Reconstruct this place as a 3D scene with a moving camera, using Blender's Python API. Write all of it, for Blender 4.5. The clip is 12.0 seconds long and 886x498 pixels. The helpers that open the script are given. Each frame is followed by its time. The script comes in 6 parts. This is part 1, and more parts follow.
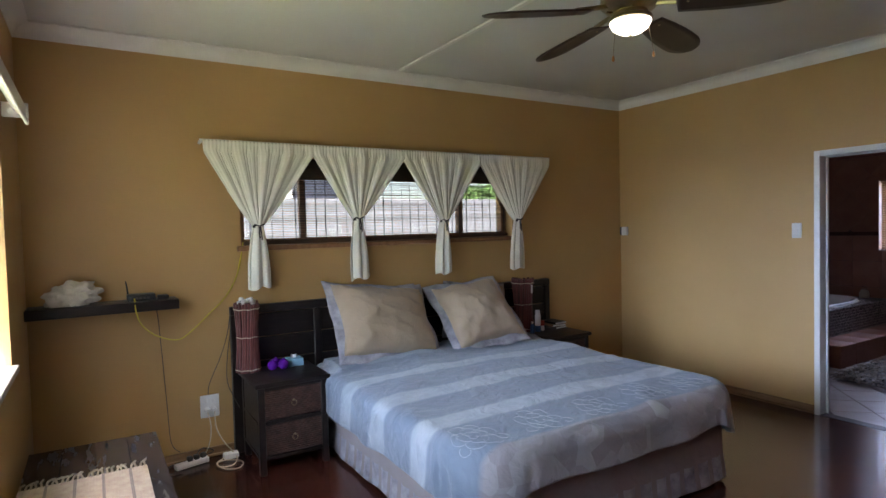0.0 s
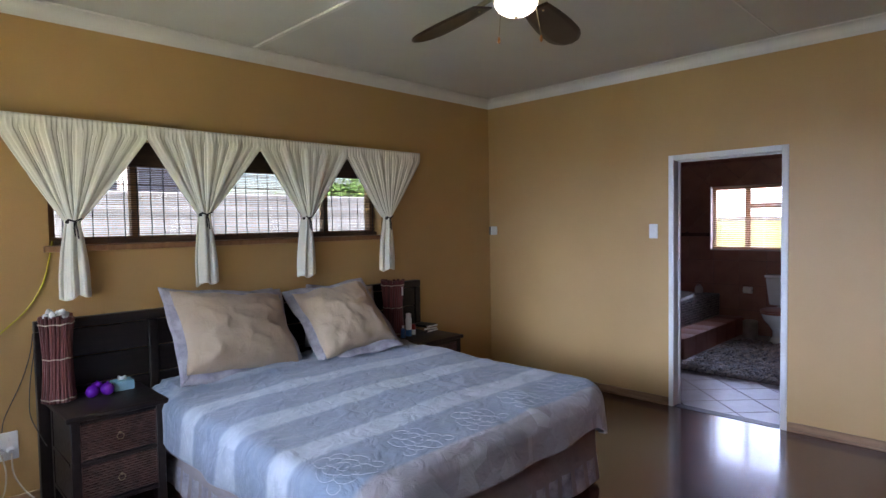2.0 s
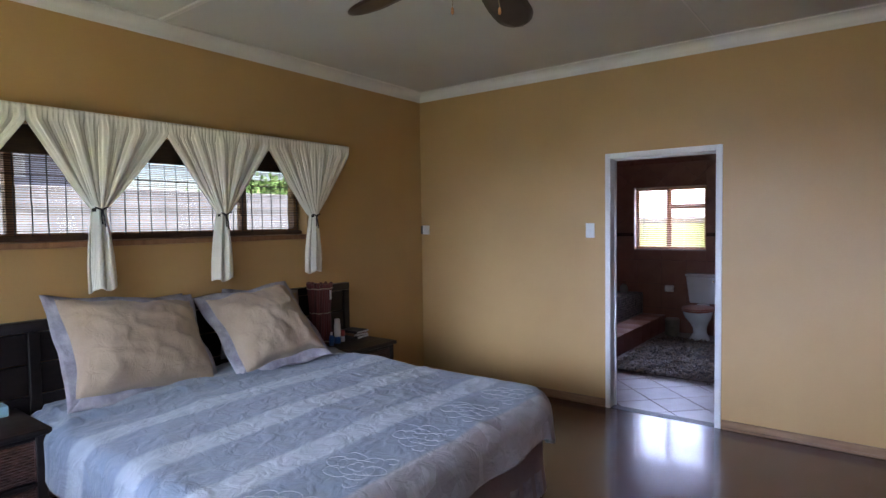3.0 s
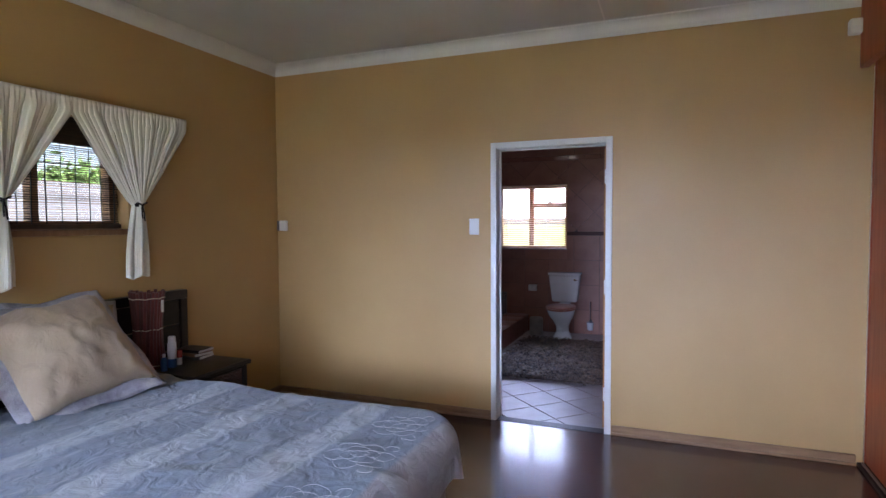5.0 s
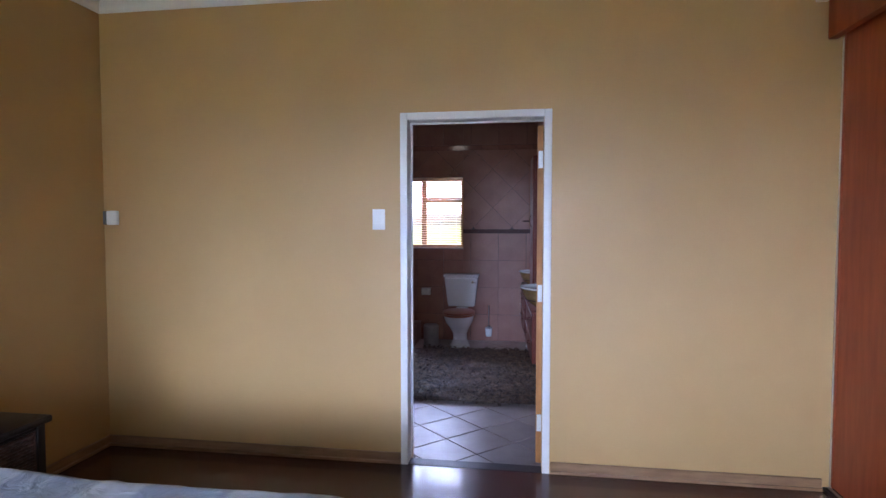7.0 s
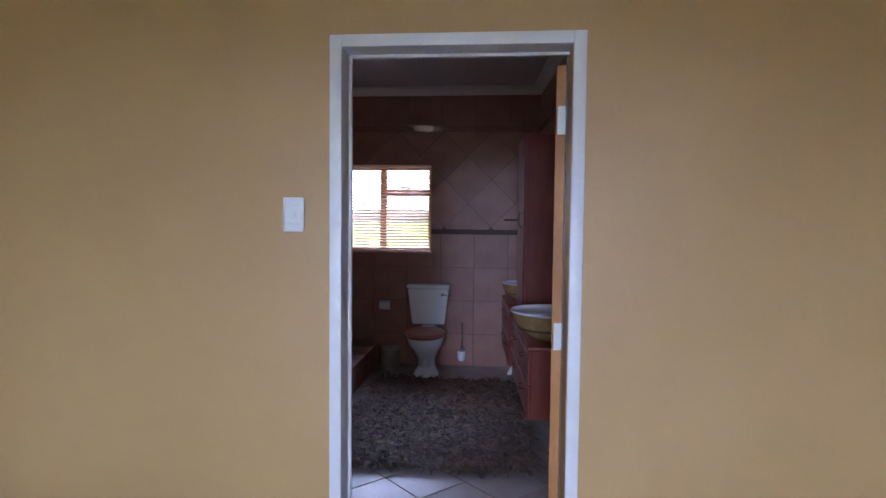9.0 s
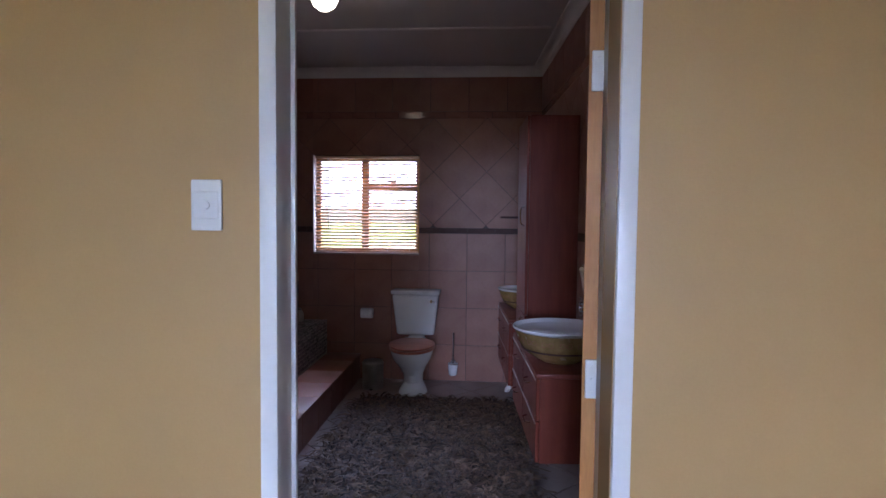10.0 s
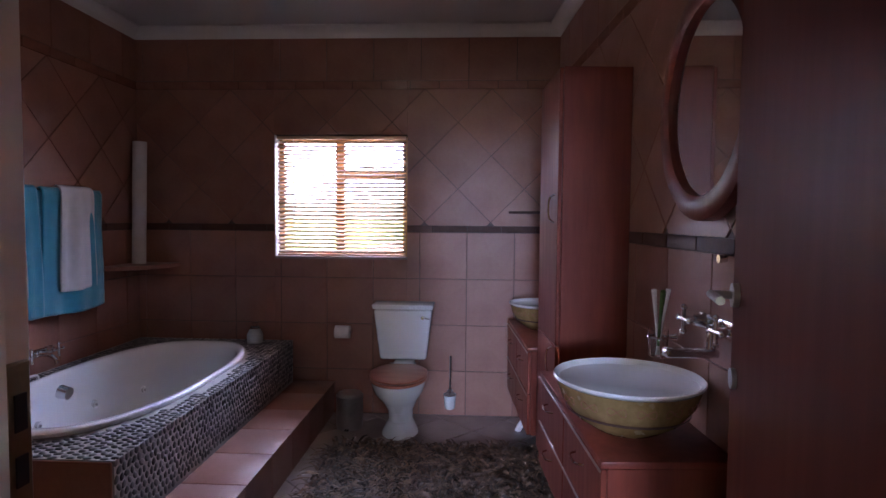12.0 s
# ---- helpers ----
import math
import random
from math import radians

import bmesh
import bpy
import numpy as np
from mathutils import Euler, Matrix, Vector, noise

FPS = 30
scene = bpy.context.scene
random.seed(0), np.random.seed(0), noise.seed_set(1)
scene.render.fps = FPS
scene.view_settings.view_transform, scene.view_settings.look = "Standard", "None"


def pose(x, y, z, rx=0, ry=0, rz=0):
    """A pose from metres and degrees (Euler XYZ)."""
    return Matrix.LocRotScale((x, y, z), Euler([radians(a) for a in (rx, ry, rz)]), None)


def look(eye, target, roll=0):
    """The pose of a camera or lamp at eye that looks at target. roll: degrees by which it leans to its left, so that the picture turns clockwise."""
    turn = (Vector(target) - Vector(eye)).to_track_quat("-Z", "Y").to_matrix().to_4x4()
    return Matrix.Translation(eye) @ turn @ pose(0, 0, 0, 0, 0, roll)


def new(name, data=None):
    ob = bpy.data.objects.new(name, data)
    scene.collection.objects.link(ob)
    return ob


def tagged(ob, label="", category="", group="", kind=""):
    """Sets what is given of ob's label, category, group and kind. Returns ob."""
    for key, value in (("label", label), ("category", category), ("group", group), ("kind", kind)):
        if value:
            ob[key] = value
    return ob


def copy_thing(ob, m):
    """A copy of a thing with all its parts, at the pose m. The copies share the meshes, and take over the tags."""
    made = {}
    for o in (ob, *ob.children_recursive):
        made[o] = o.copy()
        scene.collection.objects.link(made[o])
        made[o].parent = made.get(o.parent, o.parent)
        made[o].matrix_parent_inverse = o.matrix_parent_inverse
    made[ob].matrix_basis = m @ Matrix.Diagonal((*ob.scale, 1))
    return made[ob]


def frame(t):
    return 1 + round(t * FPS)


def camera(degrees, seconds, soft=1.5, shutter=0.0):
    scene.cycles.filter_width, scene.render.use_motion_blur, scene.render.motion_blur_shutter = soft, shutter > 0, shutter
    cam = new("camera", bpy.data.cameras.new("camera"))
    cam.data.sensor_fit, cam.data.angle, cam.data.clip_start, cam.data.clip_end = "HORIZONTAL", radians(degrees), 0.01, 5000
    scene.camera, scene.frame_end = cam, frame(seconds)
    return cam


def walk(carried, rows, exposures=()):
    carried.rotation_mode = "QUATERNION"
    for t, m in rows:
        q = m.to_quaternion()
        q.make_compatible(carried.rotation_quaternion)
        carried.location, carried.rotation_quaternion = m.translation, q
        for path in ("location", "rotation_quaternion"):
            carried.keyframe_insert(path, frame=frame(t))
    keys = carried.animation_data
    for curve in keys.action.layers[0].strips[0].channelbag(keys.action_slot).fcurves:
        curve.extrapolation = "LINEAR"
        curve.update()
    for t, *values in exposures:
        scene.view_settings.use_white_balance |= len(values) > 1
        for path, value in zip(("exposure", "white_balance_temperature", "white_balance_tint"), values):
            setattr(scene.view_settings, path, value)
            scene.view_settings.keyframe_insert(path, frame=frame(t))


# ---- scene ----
cam = camera(75.6, 12.0)
PATH = [
    (0, (1.587, 0.711, 1.566), (2.632, 2.414, 1.492), -1.5),
    (0.5, (1.611, 0.764, 1.534), (2.736, 2.416, 1.466), -1.5),
    (1, (1.628, 0.878, 1.524), (2.871, 2.442, 1.453), -1.2),
    (1.5, (1.711, 0.925, 1.554), (3.041, 2.417, 1.471), -1.1),
    (2, (1.76, 1.001, 1.56), (3.175, 2.411, 1.473), -1.0),
    (2.5, (1.83, 1.117, 1.546), (3.333, 2.434, 1.459), -0.8),
    (3, (1.908, 1.267, 1.544), (3.503, 2.47, 1.455), -0.8),
    (5, (2.334, 1.777, 1.498), (4.191, 2.514, 1.407), -0.3),
    (5.5, (2.462, 1.959, 1.49), (4.372, 2.545, 1.398), -0.1),
    (6, (2.647, 2.084, 1.466), (4.592, 2.541, 1.376), -0.0),
    (6.5, (2.889, 2.18, 1.461), (4.853, 2.544, 1.369), 0.0),
    (7, (3.157, 2.271, 1.45), (5.132, 2.571, 1.358), -0.0),
    (9, (4.493, 2.446, 1.452), (6.482, 2.628, 1.354), 0.6),
    (9.5, (4.816, 2.487, 1.441), (6.807, 2.644, 1.34), 0.6),
    (10, (5.137, 2.491, 1.439), (7.129, 2.64, 1.338), 0.6),
    (10.5, (5.407, 2.521, 1.437), (7.399, 2.666, 1.333), 0.5),
    (11, (5.668, 2.573, 1.432), (7.661, 2.706, 1.336), 0.5),
    (11.5, (5.927, 2.596, 1.43), (7.92, 2.714, 1.328), 0.3),
    (12, (6.158, 2.621, 1.417), (8.153, 2.724, 1.312), 0.5),
]
walk(cam, [(t, look(eye, target, roll)) for t, eye, target, roll in PATH], exposures=((0, 3.4, 6700, 15), (1, 3.55, 6650, 18), (2.5, 3.5, 6550, 20), (5.5, 3.72, 6400, 22), (7, 3.9, 6350, 22), (9.5, 3.48, 6350, 22), (11, 3.7, 6650, 21), (11.5, 3.85, 6600, 22), (12, 4.3, 6500, 23)))

# ---- light ----
world = bpy.data.worlds.new("sky")
scene.world = world
world.use_nodes = True
wn = world.node_tree
sky = wn.nodes.new("ShaderNodeTexSky")
sky.sky_type, sky.sun_disc = "NISHITA", False
sky.sun_elevation, sky.sun_rotation = radians(55), radians(195)
wn.links.new(sky.outputs[0], wn.nodes["Background"].inputs[0])
wn.nodes["Background"].inputs[1].default_value = 0.03
sun_data = bpy.data.lights.new("sun", "SUN")
sun_data.energy, sun_data.angle, sun_data.color = 5.0, radians(0.6), (1.0, 0.96, 0.9)
sun = new("sun", sun_data)
sun.matrix_world = look((0, 0, 0), (-math.sin(radians(195)) * math.cos(radians(55)), -math.cos(radians(195)) * math.cos(radians(55)), -math.sin(radians(55))))


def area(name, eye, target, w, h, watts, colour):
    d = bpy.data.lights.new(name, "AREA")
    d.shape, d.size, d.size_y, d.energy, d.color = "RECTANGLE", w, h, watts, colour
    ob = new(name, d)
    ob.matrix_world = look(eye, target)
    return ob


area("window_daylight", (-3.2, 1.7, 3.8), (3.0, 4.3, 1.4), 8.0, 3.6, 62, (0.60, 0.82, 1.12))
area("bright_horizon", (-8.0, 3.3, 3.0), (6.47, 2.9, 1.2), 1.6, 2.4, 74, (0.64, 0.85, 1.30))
area("bathroom_daylight", (11.7, 3.7, 2.55), (8.8, 3.75, 0.4), 3.6, 2.4, 44, (0.64, 0.80, 1.22))


# ---- materials ----
def mat(name, a, b=None, scale=6.0, rough=0.6, metal=0.0, bump=0.0, bscale=60.0, spec=0.5, stretch=(1, 1, 1), piece=0.0, sheen=0.0, rvar=0.08, coat=0.0, detail=5.0, island=0.0, crumple=0.0):
    """Two tones mixed by coarse and fine noise, with fine relief; piece: variation from object to object."""
    m = bpy.data.materials.new(name)
    m.use_nodes = True
    nt = m.node_tree
    n, l = nt.nodes, nt.links
    p = n["Principled BSDF"]
    b = b or tuple(c * 0.82 for c in a)
    tc, mp = n.new("ShaderNodeTexCoord"), n.new("ShaderNodeMapping")
    mp.inputs["Scale"].default_value = stretch
    l.new(tc.outputs["Object"], mp.inputs[0])
    n1, n2 = n.new("ShaderNodeTexNoise"), n.new("ShaderNodeTexNoise")
    n1.inputs["Scale"].default_value, n1.inputs["Detail"].default_value = scale, detail
    n2.inputs["Scale"].default_value, n2.inputs["Detail"].default_value = bscale, 3
    for x in (n1, n2):
        l.new(mp.outputs[0], x.inputs["Vector"])
    add = n.new("ShaderNodeMath")
    add.operation = "MULTIPLY_ADD"
    l.new(n2.outputs["Fac"], add.inputs[0])
    add.inputs[1].default_value = 0.35
    l.new(n1.outputs["Fac"], add.inputs[2])
    rng = n.new("ShaderNodeMapRange")
    rng.inputs["From Min"].default_value, rng.inputs["From Max"].default_value = 0.45, 0.9
    l.new(add.outputs[0], rng.inputs["Value"])
    mix = n.new("ShaderNodeMix")
    mix.data_type = "RGBA"
    mix.inputs[6].default_value, mix.inputs[7].default_value = (*a, 1), (*b, 1)
    l.new(rng.outputs[0], mix.inputs[0])
    out = mix.outputs[2]
    if piece or island:
        oi, hs, mr = n.new("ShaderNodeObjectInfo" if piece else "ShaderNodeNewGeometry"), n.new("ShaderNodeHueSaturation"), n.new("ShaderNodeMapRange")
        mr.inputs["To Min"].default_value, mr.inputs["To Max"].default_value = 1 - piece - island, 1 + piece + island
        l.new(oi.outputs["Random" if piece else "Random Per Island"], mr.inputs["Value"])
        l.new(mr.outputs[0], hs.inputs["Value"])
        l.new(out, hs.inputs["Color"])
        out = hs.outputs[0]
    l.new(out, p.inputs["Base Color"])
    rr = n.new("ShaderNodeMapRange")
    rr.inputs["To Min"].default_value, rr.inputs["To Max"].default_value = max(0.02, rough - rvar), min(1, rough + rvar)
    l.new(n1.outputs["Fac"], rr.inputs["Value"])
    l.new(rr.outputs[0], p.inputs["Roughness"])
    p.inputs["Metallic"].default_value = metal
    p.inputs["Specular IOR Level"].default_value = spec
    p.inputs["Sheen Weight"].default_value = sheen
    p.inputs["Coat Weight"].default_value = coat
    p.inputs["Coat Roughness"].default_value = 0.06
    if bump:
        bp = n.new("ShaderNodeBump")
        bp.inputs["Strength"].default_value, bp.inputs["Distance"].default_value = bump, 0.004
        l.new(n2.outputs["Fac"], bp.inputs["Height"])
        l.new(bp.outputs[0], p.inputs["Normal"])
        if crumple:
            n3, b2 = n.new("ShaderNodeTexNoise"), n.new("ShaderNodeBump")
            n3.inputs["Scale"].default_value, n3.inputs["Detail"].default_value, n3.inputs["Distortion"].default_value = 11, 4, 0.8
            b2.inputs["Strength"].default_value, b2.inputs["Distance"].default_value = crumple, 0.03
            l.new(mp.outputs[0], n3.inputs["Vector"])
            l.new(n3.outputs["Fac"], b2.inputs["Height"])
            l.new(b2.outputs[0], bp.inputs["Normal"])
    return m


def glow(name, colour, strength):
    m = bpy.data.materials.new(name)
    m.use_nodes = True
    p = m.node_tree.nodes["Principled BSDF"]
    p.inputs["Base Color"].default_value = (0.9, 0.9, 0.88, 1)
    p.inputs["Emission Color"].default_value = (*colour, 1)
    p.inputs["Emission Strength"].default_value = strength
    return m


def glass(name, colour=(1, 1, 1), rough=0.0):
    m = bpy.data.materials.new(name)
    m.use_nodes = True
    p = m.node_tree.nodes["Principled BSDF"]
    p.inputs["Base Color"].default_value = (*colour, 1)
    p.inputs["Transmission Weight"].default_value = 1
    p.inputs["Roughness"].default_value = rough
    p.inputs["IOR"].default_value = 1.45
    return m


M_WALL = mat("ochre_paint", (0.52, 0.323, 0.130), (0.475, 0.290, 0.112), 1.5, 0.5, bump=0.10, bscale=140, spec=0.5)
M_CEIL = mat("white_ceiling_paint", (0.65, 0.65, 0.63), (0.60, 0.60, 0.58), 1.2, 0.75, bump=0.05, bscale=80)
M_CORN = mat("white_cornice_paint", (0.76, 0.75, 0.73), (0.70, 0.69, 0.67), 4, 0.6)
M_SKIRT = mat("brown_wood_skirting", (0.32, 0.185, 0.09), (0.21, 0.11, 0.05), 5, 0.4, stretch=(1, 1, 8), bump=0.1)
M_FLOORBED = mat("dark_gap_wood", (0.02, 0.011, 0.008), None, 4, 0.4)
M_PARQ = mat("red_brown_parquet", (0.085, 0.023, 0.014), (0.055, 0.014, 0.009), 9, 0.22, piece=0.25, bump=0.05, bscale=40, coat=0.3)
M_PARQ2 = mat("red_brown_parquet_far", (0.085, 0.023, 0.014), (0.055, 0.014, 0.009), 9, 0.22, island=0.25, bump=0.05, bscale=40, coat=0.3)
M_FRAME = mat("white_door_frame_enamel", (0.78, 0.78, 0.76), (0.72, 0.72, 0.70), 5, 0.35)
M_CHERRY = mat("red_cherry_veneer", (0.42, 0.080, 0.026), (0.31, 0.054, 0.018), 5, 0.34, stretch=(6, 6, 0.6), bscale=30, bump=0.03)
M_BCAB = mat("wine_red_cabinet_veneer", (0.20, 0.045, 0.028), (0.145, 0.032, 0.020), 5, 0.36, spec=0.22, stretch=(6, 6, 0.6), bscale=30, bump=0.02)
M_DOORW = mat("dark_cherry_door_veneer", (0.13, 0.029, 0.015), (0.105, 0.023, 0.012), 4, 0.36, stretch=(6, 6, 0.6), bscale=30, spec=0.05, rvar=0.03)
M_PINE = mat("raw_pine_edge", (0.55, 0.25, 0.075), (0.38, 0.15, 0.04), 9, 0.5, stretch=(3, 3, 0.5), bump=0.1)
M_DARKW = mat("near_black_stained_wood", (0.010, 0.0065, 0.006), (0.021, 0.0135, 0.0115), 6, 0.38, spec=0.35, stretch=(1, 6, 6), bump=0.12)
M_WICK = mat("dark_woven_rattan", (0.105, 0.048, 0.036), (0.032, 0.014, 0.011), 30, 0.45, bump=0.4, bscale=90)
M_WHITE = mat("white_plastic", (0.80, 0.80, 0.78), (0.74, 0.74, 0.72), 8, 0.35)
M_CERAM = mat("white_glazed_ceramic", (0.80, 0.82, 0.84), (0.76, 0.78, 0.80), 5, 0.1, rvar=0.04, spec=0.6)
M_CHROME = mat("chrome", (0.75, 0.76, 0.78), (0.62, 0.63, 0.65), 6, 0.14, metal=1.0, rvar=0.05)
M_STEEL = mat("brushed_steel", (0.55, 0.55, 0.54), (0.42, 0.42, 0.41), 10, 0.32, metal=1.0)
M_BRASS = mat("antique_brass", (0.42, 0.36, 0.24), (0.25, 0.21, 0.13), 10, 0.3, metal=1.0)
M_BTILE = mat("terracotta_beige_wall_tile", (0.36, 0.178, 0.135), (0.28, 0.130, 0.097), 4, 0.4, spec=0.3, piece=0.08, bump=0.08, bscale=50)
M_FTILE = mat("pale_floor_tile", (0.35, 0.285, 0.265), (0.28, 0.225, 0.21), 5, 0.33, piece=0.06, bump=0.03, bscale=50)
M_GROUT = mat("dark_grey_grout", (0.115, 0.075, 0.064), (0.085, 0.056, 0.048), 12, 0.85, bump=0.2, bscale=150)
M_LIST = mat("dark_brown_border_tile", (0.10, 0.045, 0.033), (0.06, 0.026, 0.02), 10, 0.55, bump=0.2, spec=0.25)
M_BRICKT = mat("glossy_brown_brick_tile", (0.33, 0.165, 0.125), (0.25, 0.12, 0.09), 8, 0.14, piece=0.12, bump=0.15, bscale=40, rvar=0.05)
M_DUVET = mat("blue_grey_cotton", (0.33, 0.35, 0.42), (0.28, 0.30, 0.37), 6, 0.85, bump=0.15, bscale=300, sheen=0.2)
M_BEIGE = mat("beige_cotton", (0.43, 0.315, 0.21), (0.36, 0.265, 0.175), 5, 0.85, bump=0.2, bscale=220, sheen=0.2, crumple=0.35)
M_CURT = mat("cream_curtain_cotton", (0.84, 0.81, 0.70), (0.80, 0.77, 0.66), 8, 0.85, bump=0.15, bscale=250, sheen=0.15)
M_RUG = mat("brown_leather_strips", (0.105, 0.068, 0.05), (0.036, 0.022, 0.017), 20, 0.6, bump=0.3)
M_PURPLE = mat("glossy_purple_plastic", (0.13, 0.01, 0.30), (0.10, 0.008, 0.24), 5, 0.15)
M_PALEBLUE = mat("pale_blue_card", (0.35, 0.62, 0.75), (0.30, 0.55, 0.68), 8, 0.6)
M_BLUE = mat("blue_plastic", (0.05, 0.16, 0.40), None, 8, 0.35)
M_RED = mat("red_plastic", (0.45, 0.04, 0.03), None, 8, 0.4)
M_BLACK = mat("black_plastic", (0.02, 0.02, 0.022), (0.03, 0.03, 0.03), 8, 0.4)
M_YELLOW = mat("yellow_cable_sheath", (0.62, 0.50, 0.05), None, 8, 0.45)
M_GREY = mat("grey_cable_sheath", (0.10, 0.09, 0.08), None, 8, 0.6)
M_CORD = mat("cream_cord", (0.62, 0.55, 0.42), (0.5, 0.44, 0.33), 30, 0.85, bump=0.3, bscale=200)
M_STICK = mat("dark_red_sticks", (0.15, 0.034, 0.028), (0.075, 0.018, 0.015), 14, 0.45, stretch=(4, 4, 0.6), piece=0.3)
M_SHELL = mat("white_coral", (0.66, 0.63, 0.55), (0.50, 0.47, 0.40), 14, 0.75, bump=0.5, bscale=50)
M_STRIPEP = mat("grey_patterned_cotton", (0.20, 0.185, 0.215), (0.50, 0.475, 0.51), 11, 0.85, bump=0.15, bscale=240, crumple=0.4)
M_TABLE = mat("worn_dark_table_wood", (0.048, 0.040, 0.045), (0.072, 0.062, 0.068), 5, 0.26, stretch=(5, 0.8, 5), bump=0.15)
M_RUNNER = mat("cream_and_red_woven_cotton", (0.72, 0.64, 0.54), (0.56, 0.43, 0.37), 25, 0.9, bump=0.6, bscale=160)
M_VAL = mat("taupe_valance_cotton", (0.29, 0.235, 0.22), (0.34, 0.30, 0.30), 4, 0.85, bump=0.15, bscale=240, crumple=0.3)
M_EMB = mat("white_embroidery_thread", (0.44, 0.46, 0.50), (0.36, 0.38, 0.42), 30, 0.7)
M_BAMBOO = mat("dark_bamboo_slats", (0.085, 0.045, 0.022), (0.045, 0.022, 0.012), 20, 0.5, stretch=(0.6, 4, 4), bump=0.3, island=0.3)
M_BLADE = mat("dark_walnut_fan_blade", (0.035, 0.018, 0.012), (0.022, 0.011, 0.008), 6, 0.35, stretch=(1, 1, 1))
M_BOWL = glow("lit_frosted_glass", (1.0, 0.93, 0.78), 0.65)
M_TEAL = mat("turquoise_towelling", (0.01, 0.30, 0.42), (0.008, 0.23, 0.34), 12, 0.95, bump=0.8, bscale=350, sheen=0.4)
M_TOWEL = mat("white_towelling", (0.72, 0.71, 0.72), (0.62, 0.61, 0.62), 12, 0.95, bump=0.8, bscale=350, sheen=0.4)
M_PEB = mat("river_pebbles", (0.17, 0.165, 0.17), (0.095, 0.092, 0.098), 14, 0.4, piece=0.5, bump=0.2)
M_PEB2 = mat("river_pebbles_far", (0.17, 0.165, 0.17), (0.095, 0.092, 0.098), 14, 0.4, island=0.5, bump=0.2)
M_PGROUT = mat("pale_pebble_grout", (0.50, 0.47, 0.45), (0.40, 0.375, 0.36), 15, 0.9, bump=0.3, bscale=150)
M_SEAT = mat("red_wood_toilet_seat", (0.36, 0.10, 0.05), (0.26, 0.065, 0.03), 6, 0.35, stretch=(5, 1, 5), coat=0.1)
M_VENB = mat("cream_wood_venetian_slat", (0.70, 0.48, 0.34), (0.62, 0.41, 0.28), 8, 0.5)
M_ORANGEW = mat("varnished_orange_window_wood", (0.50, 0.24, 0.06), (0.40, 0.18, 0.04), 6, 0.4, stretch=(5, 5, 0.7))
M_BASIN = mat("olive_painted_basin_glaze", (0.38, 0.25, 0.11), (0.22, 0.14, 0.055), 16, 0.25, bump=0.05)
M_LOO = mat("grey_white_paper", (0.75, 0.74, 0.72), None, 20, 0.95)
M_MIRROR = mat("mirror_silver", (0.85, 0.86, 0.86), (0.83, 0.84, 0.84), 3, 0.03, metal=1.0, rvar=0.01)
M_GREEN = mat("garden_leaves", (0.06, 0.13, 0.02), (0.03, 0.07, 0.012), 12, 0.7, island=0.4)
M_GRASS = mat("lawn", (0.15, 0.20, 0.05), (0.10, 0.14, 0.03), 3, 0.9, bump=0.5)
M_PAVE = mat("pale_concrete_paving", (0.125, 0.135, 0.15), (0.075, 0.082, 0.095), 2, 0.9, bump=0.3)
# yellow-green glow of the bedroom ceiling, put into this reflector's colour
M_BOUNCE = mat("yellow_green_bounce", (0.70, 0.77, 0.42), (0.62, 0.69, 0.36), 3, 0.9, bump=0.3)
M_PINKGROUND = mat("pale_pink_tint_ground", (0.46, 0.40, 0.36), (0.38, 0.33, 0.30), 3, 0.9, bump=0.3)
M_ROOF = mat("dark_roof_sheet", (0.10, 0.07, 0.07), None, 4, 0.6)
M_HOUSE = mat("grey_house_plaster", (0.30, 0.30, 0.34), (0.24, 0.24, 0.28), 2, 0.85, bump=0.2)
M_GLASS = glass("clear_window_glass")
M_OUTW = mat("white_outside_plaster", (0.75, 0.73, 0.70), None, 3, 0.8)
M_WINW = mat("varnished_brown_window_wood", (0.32, 0.16, 0.075), (0.22, 0.10, 0.045), 6, 0.4, stretch=(6, 6, 0.7), bump=0.1)

# ---- helpers ----
ORIGIN = {}


def box(bm, x0, x1, y0, y1, z0, z1, bevel=0.0, seg=2):
    r = bmesh.ops.create_cube(bm, size=1.0, matrix=Matrix.Translation(((x0 + x1) / 2, (y0 + y1) / 2, (z0 + z1) / 2)) @ Matrix.Diagonal((abs(x1 - x0), abs(y1 - y0), abs(z1 - z0), 1)))
    if bevel:
        edges = list({e for v in r["verts"] for e in v.link_edges})
        bmesh.ops.bevel(bm, geom=edges, offset=bevel, segments=seg, profile=0.5, affect="EDGES")
    return bm


def cyl(bm, p0, p1, r0, r1=None, seg=16, caps=True):
    p0, p1 = Vector(p0), Vector(p1)
    d = p1 - p0
    m = Matrix.Translation((p0 + p1) / 2) @ d.to_track_quat("Z", "Y").to_matrix().to_4x4()
    bmesh.ops.create_cone(bm, cap_ends=caps, segments=seg, radius1=r0, radius2=r0 if r1 is None else r1, depth=d.length, matrix=m)
    return bm


